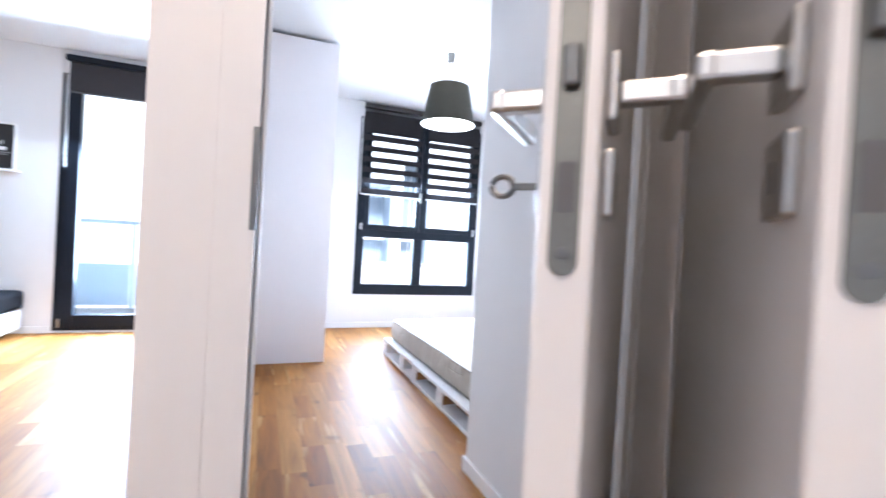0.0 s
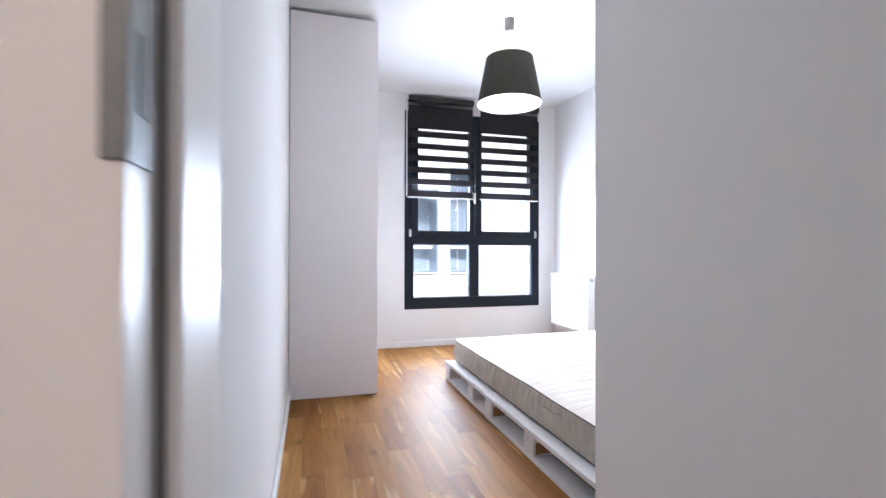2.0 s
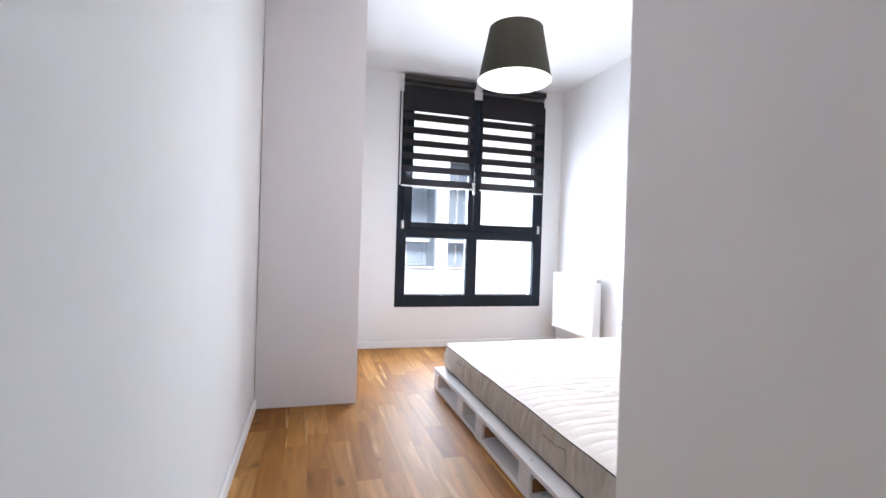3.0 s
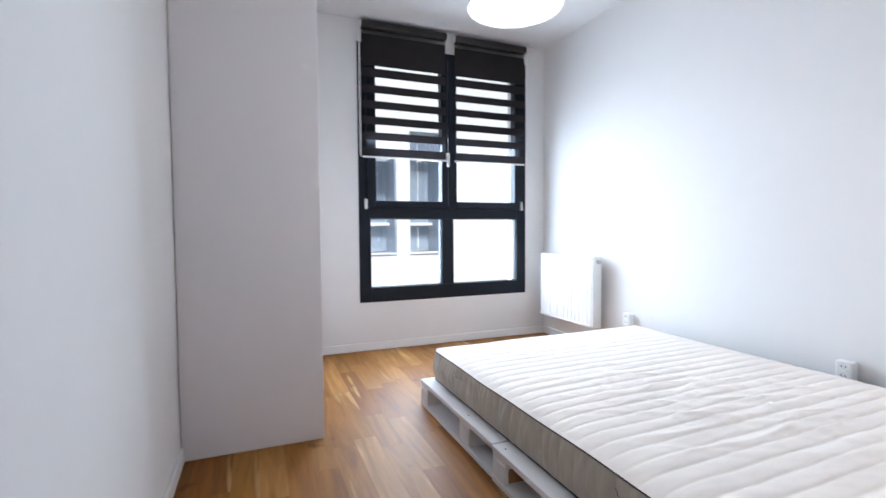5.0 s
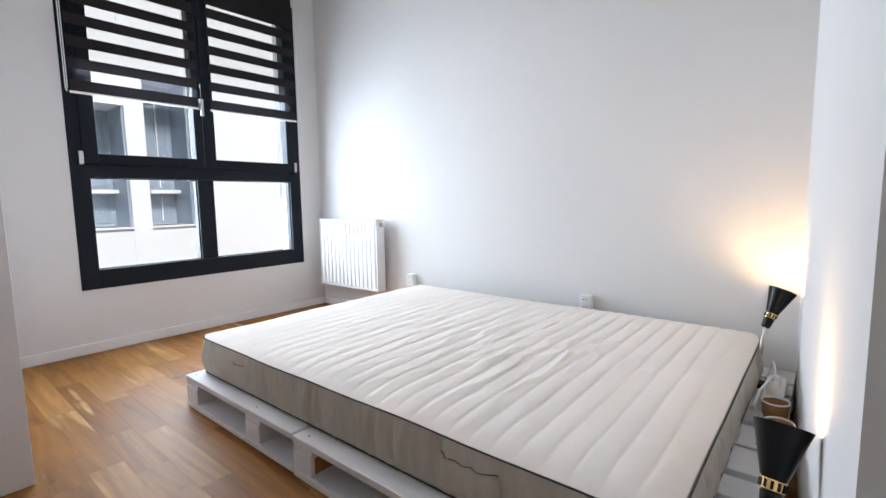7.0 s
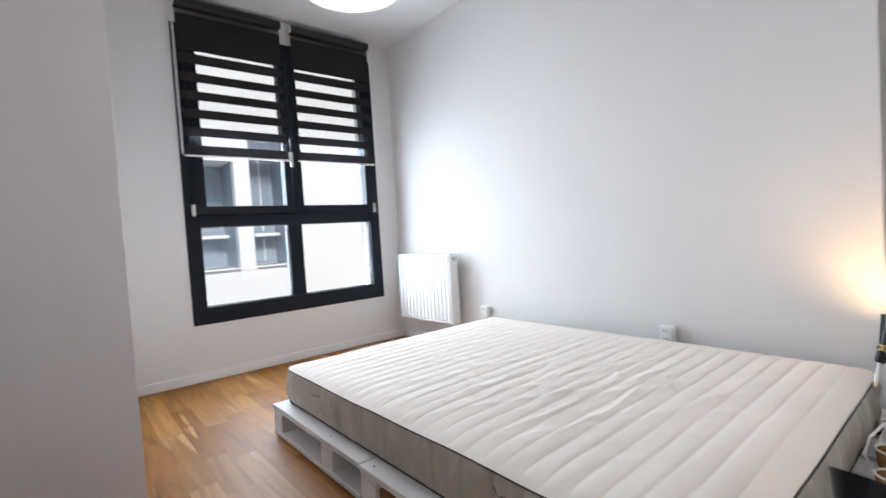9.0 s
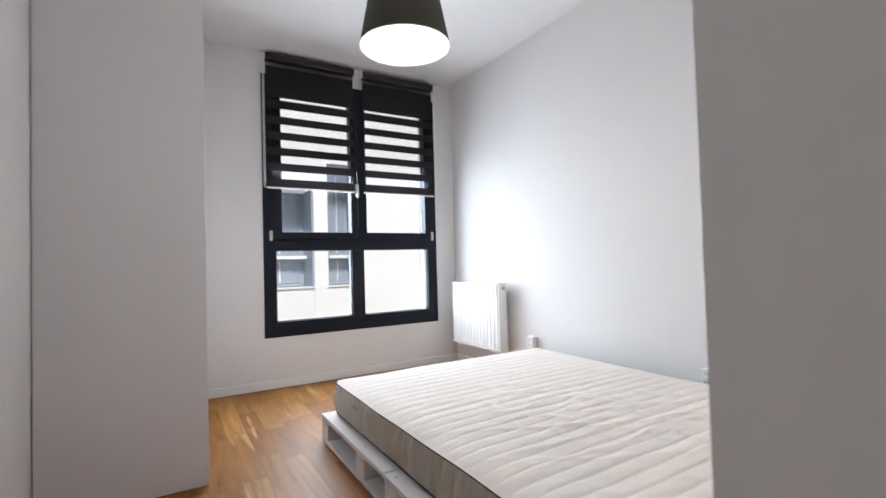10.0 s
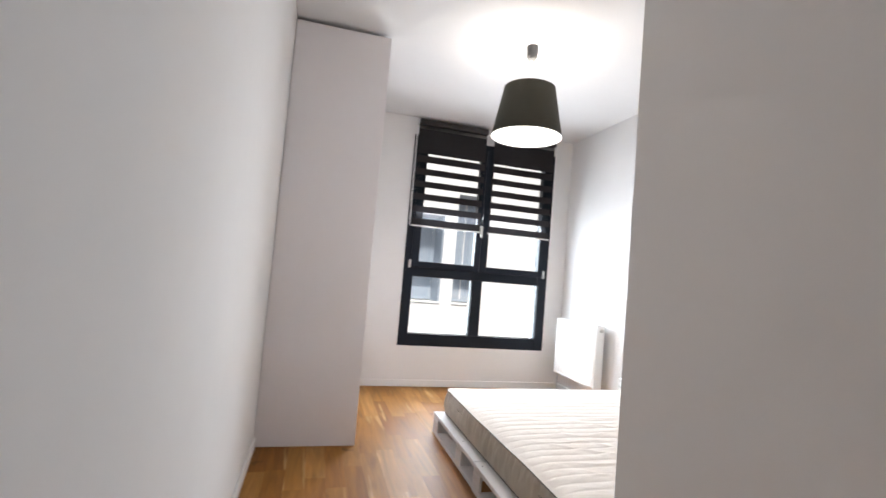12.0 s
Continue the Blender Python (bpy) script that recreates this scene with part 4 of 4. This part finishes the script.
def sofa():
    s = thing("sofa", (-2.8, 0.90, 0), "low sofa bed, white leatherette base, black cushions", "sofa")
    part("base", boxed(-3.75, -1.82, 0.44, 1.30, 0.045, 0.225, bevel=0.018), WHITE_LEATHER, s, "white leatherette base", smooth=False)
    part("seat_cushion", boxed(-3.74, -1.80, 0.425, 1.30, 0.226, 0.385, bevel=0.035), BLACK_CLOTH, s, "black fabric seat", smooth=False)
    part("backrest", boxed(-3.74, -2.44, 1.10, 1.325, 0.386, 0.60, bevel=0.08), BLACK_CLOTH, s, "black rounded backrest")
    part("arm_base", boxed(-2.62, -2.46, 0.95, 1.09, 0.386, 0.46, bevel=0.02), WHITE_LEATHER, s)
    for x in (-3.65, -1.92):
        for y in (0.52, 1.2):
            part("foot", lathe(bmesh.new(), [(0.020, 0.0), (0.022, 0.02), (0.026, 0.045)], pose(x, y, 0), 16), TABLE_BLACK, s)
    return s


sofa()


def coffee_table():
    t = thing("coffee_table", (-2.15, 0.22, 0), "black square-legged low coffee table by the sofa", "table")
    x0, x1, y0, y1 = -2.60, -1.70, -0.46, 0.11
    part("tabletop", boxed(x0, x1, y0, y1, 0.385, 0.435, bevel=0.003), TABLE_BLACK, t)
    for x in (x0, x1 - 0.05):
        for y in (y0, y1 - 0.05):
            part("leg", boxed(x, x + 0.05, y, y + 0.05, 0.0, 0.385, bevel=0.002), TABLE_BLACK, t)
    return t


coffee_table()


def lettering(text, size, m, mat, parent, name):
    cu = bpy.data.curves.new(name, "FONT")
    cu.body, cu.size, cu.extrude, cu.align_x = text, size, 0.0004, "CENTER"
    tmp = new(name + "_curve", cu)
    data = bpy.data.meshes.new_from_object(tmp)
    bpy.data.objects.remove(tmp)
    data.transform(m)
    data.materials.append(mat)
    ob = new(name, data)
    ob.parent = parent
    ob.matrix_parent_inverse = parent.matrix_basis.inverted()
    return ob


def poster():
    x0, x1, z0, z1, y = -2.262, -1.930, 1.400, 1.800, 1.35
    p = thing("framed_poster", ((x0 + x1) / 2, y, z0), "black lettered poster in a thin white frame", "picture")
    for c in ((x0, x0 + 0.012, z0, z1), (x1 - 0.012, x1, z0, z1), (x0 + 0.012, x1 - 0.012, z0, z0 + 0.012), (x0 + 0.012, x1 - 0.012, z1 - 0.012, z1)):
        part("frame", boxed(c[0], c[1], y - 0.018, y, c[2], c[3], bevel=0.002), TRIM, p, "thin white frame")
    part("sheet", boxed(x0 + 0.012, x1 - 0.012, y - 0.008, y - 0.002, z0 + 0.012, z1 - 0.012), POSTER, p, "black printed sheet")
    part("ledge", boxed(x0 - 0.035, x1 + 0.035, y - 0.05, y, z0 - 0.012, z0 - 0.0005, bevel=0.002), TRIM, p, "thin white picture ledge")
    lettering("IF YOU", 0.055, pose((x0 + x1) / 2, y - 0.0085, 1.615, 90, 0, 0), INK, p, "lettering")
    lettering("WANT", 0.040, pose((x0 + x1) / 2 - 0.045, y - 0.0085, 1.572, 90, 0, 0), INK_GREY, p, "lettering")
    part("lettering", boxed(-2.06, -1.99, y - 0.0095, y - 0.0075, 1.568, 1.596), INK, p)
    part("lettering", boxed(-2.19, -1.965, y - 0.0095, y - 0.0075, 1.545, 1.553), INK_GREY, p)
    part("lettering", boxed(-2.17, -1.985, y - 0.0095, y - 0.0075, 1.528, 1.535), INK_GREY, p)
    return p


poster()


# ---- outside ----
solid("ground", boxed(-400, 400, 1.72, 900, -6.3, -6.0), PAVING, "grey paved courtyard far below", "ground")
bm = boxed(-3.0, 0.2, 1.66, 3.0, -0.25, -0.02)
solid("balcony_slab", bm, PAVING, "grey concrete balcony floor", "balcony")


def balcony_rail():
    r = thing("balcony_railing", (-1.1, 2.95, 0), "grey balcony railing with solid lower panels", "railing")
    part("handrail", boxed(-3.0, 0.2, 2.92, 2.97, 1.00, 1.05, bevel=0.006), FACADE_GREY, r)
    for k in range(5):
        x = -2.95 + k * 0.77
        part("post", boxed(x, x + 0.04, 2.93, 2.965, -0.02, 1.0, bevel=0.004), FACADE_GREY, r)
        if k < 4:
            part("panel", boxed(x + 0.05, x + 0.76, 2.94, 2.955, 0.02, 0.52), FACADE_GREY, r)
    return r


balcony_rail()


def opposite_house():
    """White rendered facade with recessed grey loggias: soffit, cheeks, glazing, a white shelf across each."""
    h = thing("apartment_building", (4.0, 4.6, -6.0), "white rendered apartment building with recessed grey bays", "building")
    Y, back = 4.6, 5.16
    bays = [(-4.26, -3.31, 1.46), (-3.10, -2.59, 1.85), (-1.48, -0.53, 1.46), (-0.32, 0.19, 1.85), (1.30, 2.25, 1.46), (2.455, 2.97, 1.85)]
    storeys = [-2.03, 0.565]
    x_edges = [-9.0] + [v for b in bays for v in b[:2]] + [11.0]
    for i in range(0, len(x_edges), 2):
        part("wall_pier", boxed(x_edges[i], x_edges[i + 1], Y, back + 0.06, -6.0, 5.9), FACADE, h)
    for x0, x1, tall in bays:
        low, mid = -6.0, x0 + 0.58 * (x1 - x0)
        for z in storeys:
            part("spandrel", boxed(x0, x1, Y + 0.013, back + 0.06, low, z), FACADE, h)
            part("spandrel_cap", boxed(x0, x1, Y - 0.013, Y + 0.20, z + 0.0005, z + 0.02), FACADE, h)
            low = z + tall
            for c0, c1 in ((x0 + 0.0005, x0 + 0.02), (x1 - 0.02, x1 - 0.0005)):
                part("cheek", boxed(c0, c1, Y + 0.05, back - 0.002, z + 0.021, low - 0.001), FACADE_GREY, h)
            w = part("window", boxed(x0 + 0.021, x1 - 0.021, back - 0.001, back + 0.03, z + 0.021, low - 0.001), FACADE_GREY, h, "grey panelled bay")
            for za, zb in ((0.07, 0.40), (0.52, tall - 0.09)):
                for p0, p1 in ((x0 + 0.08, mid - 0.02), (mid + 0.02, x1 - 0.08)):
                    if p1 - p0 > 0.1:
                        part("pane", boxed(p0, p1, back - 0.015, back - 0.002, z + za, z + zb), FAR_GLASS, w)
                        part("pane_frame", boxed(p0 - 0.015, p0 - 0.001, back - 0.022, back - 0.002, z + za, z + zb), FACADE, w)
            part("shelf", boxed(x0 + 0.25 * (x1 - x0), x1 - 0.021, back - 0.20, back - 0.023, z + 0.435, z + 0.480), FACADE, w)
        part("spandrel", boxed(x0, x1, Y + 0.013, back + 0.06, low, 5.9), FACADE, h)
    part("roof", boxed(-9.1, 11.1, Y - 0.1, Y + 6.0, 5.9, 6.1), FACADE, h)
    part("body", boxed(-9.0, 11.0, back + 0.06, Y + 6.0, -6.0, 5.9), FACADE, h)
    return h


opposite_house()


# ---- parquet, piece by piece ----
PW, PG = 0.0975, 0.0002
piece_shapes = {}


def plank(x, y, length, width):
    key = (round(length, 3), round(width, 4))
    if key not in piece_shapes:
        bm = boxed(PG / 2, width - PG / 2, PG / 2, length - PG / 2, -0.013, 0.0)
        top = [e for e in bm.edges if all(v.co.z > -0.001 for v in e.verts)]
        bmesh.ops.bevel(bm, geom=top, offset=0.0002, segments=1, affect="EDGES")
        piece_shapes[key] = mesh_of("plank", bm, OAK)
    ob = new("plank", piece_shapes[key])
    ob.parent = floor
    ob.location = (x, y, 0.0)
    return ob


rest = bmesh.new()


def rest_plank(x, y, length, width):
    a, b, c, d = (rest.verts.new((px, py, 0.0)) for px, py in ((x + PG, y + PG), (x + width - PG, y + PG), (x + width - PG, y + length - PG), (x + PG, y + length - PG)))
    rest.faces.new((a, b, c, d))


pieces = random.Random(5)
lengths = (0.36, 0.45, 0.52, 0.62, 0.75)
col = 0
x = -4.6
x += (0.0 - x) % PW - PW
while x < EAST:
    width = min(PW, EAST - x)
    y = -5.0 - pieces.uniform(0, 0.4)
    while y < NORTH:
        length = pieces.choice(lengths)
        if y + length < -4.95:
            y += length
            continue
        start, y = y, max(y, -5.0)
        length = round(min(start + length, NORTH) - y, 3)
        if length < 0.01:
            break
        seen = -0.05 < x and y + length > -2.3 and (x < 1.18 if y < 0.12 else True)
        if seen:
            plank(x, y, length, width)
        else:
            rest_plank(x, y, length, width)
        y += length
    x += PW
joined = new("parquet_rest", mesh_of("parquet_rest", rest, OAK_REST))
joined.parent = floor
tagged(joined, "joined oak parquet pieces of the same floor", "", "", "stuff")
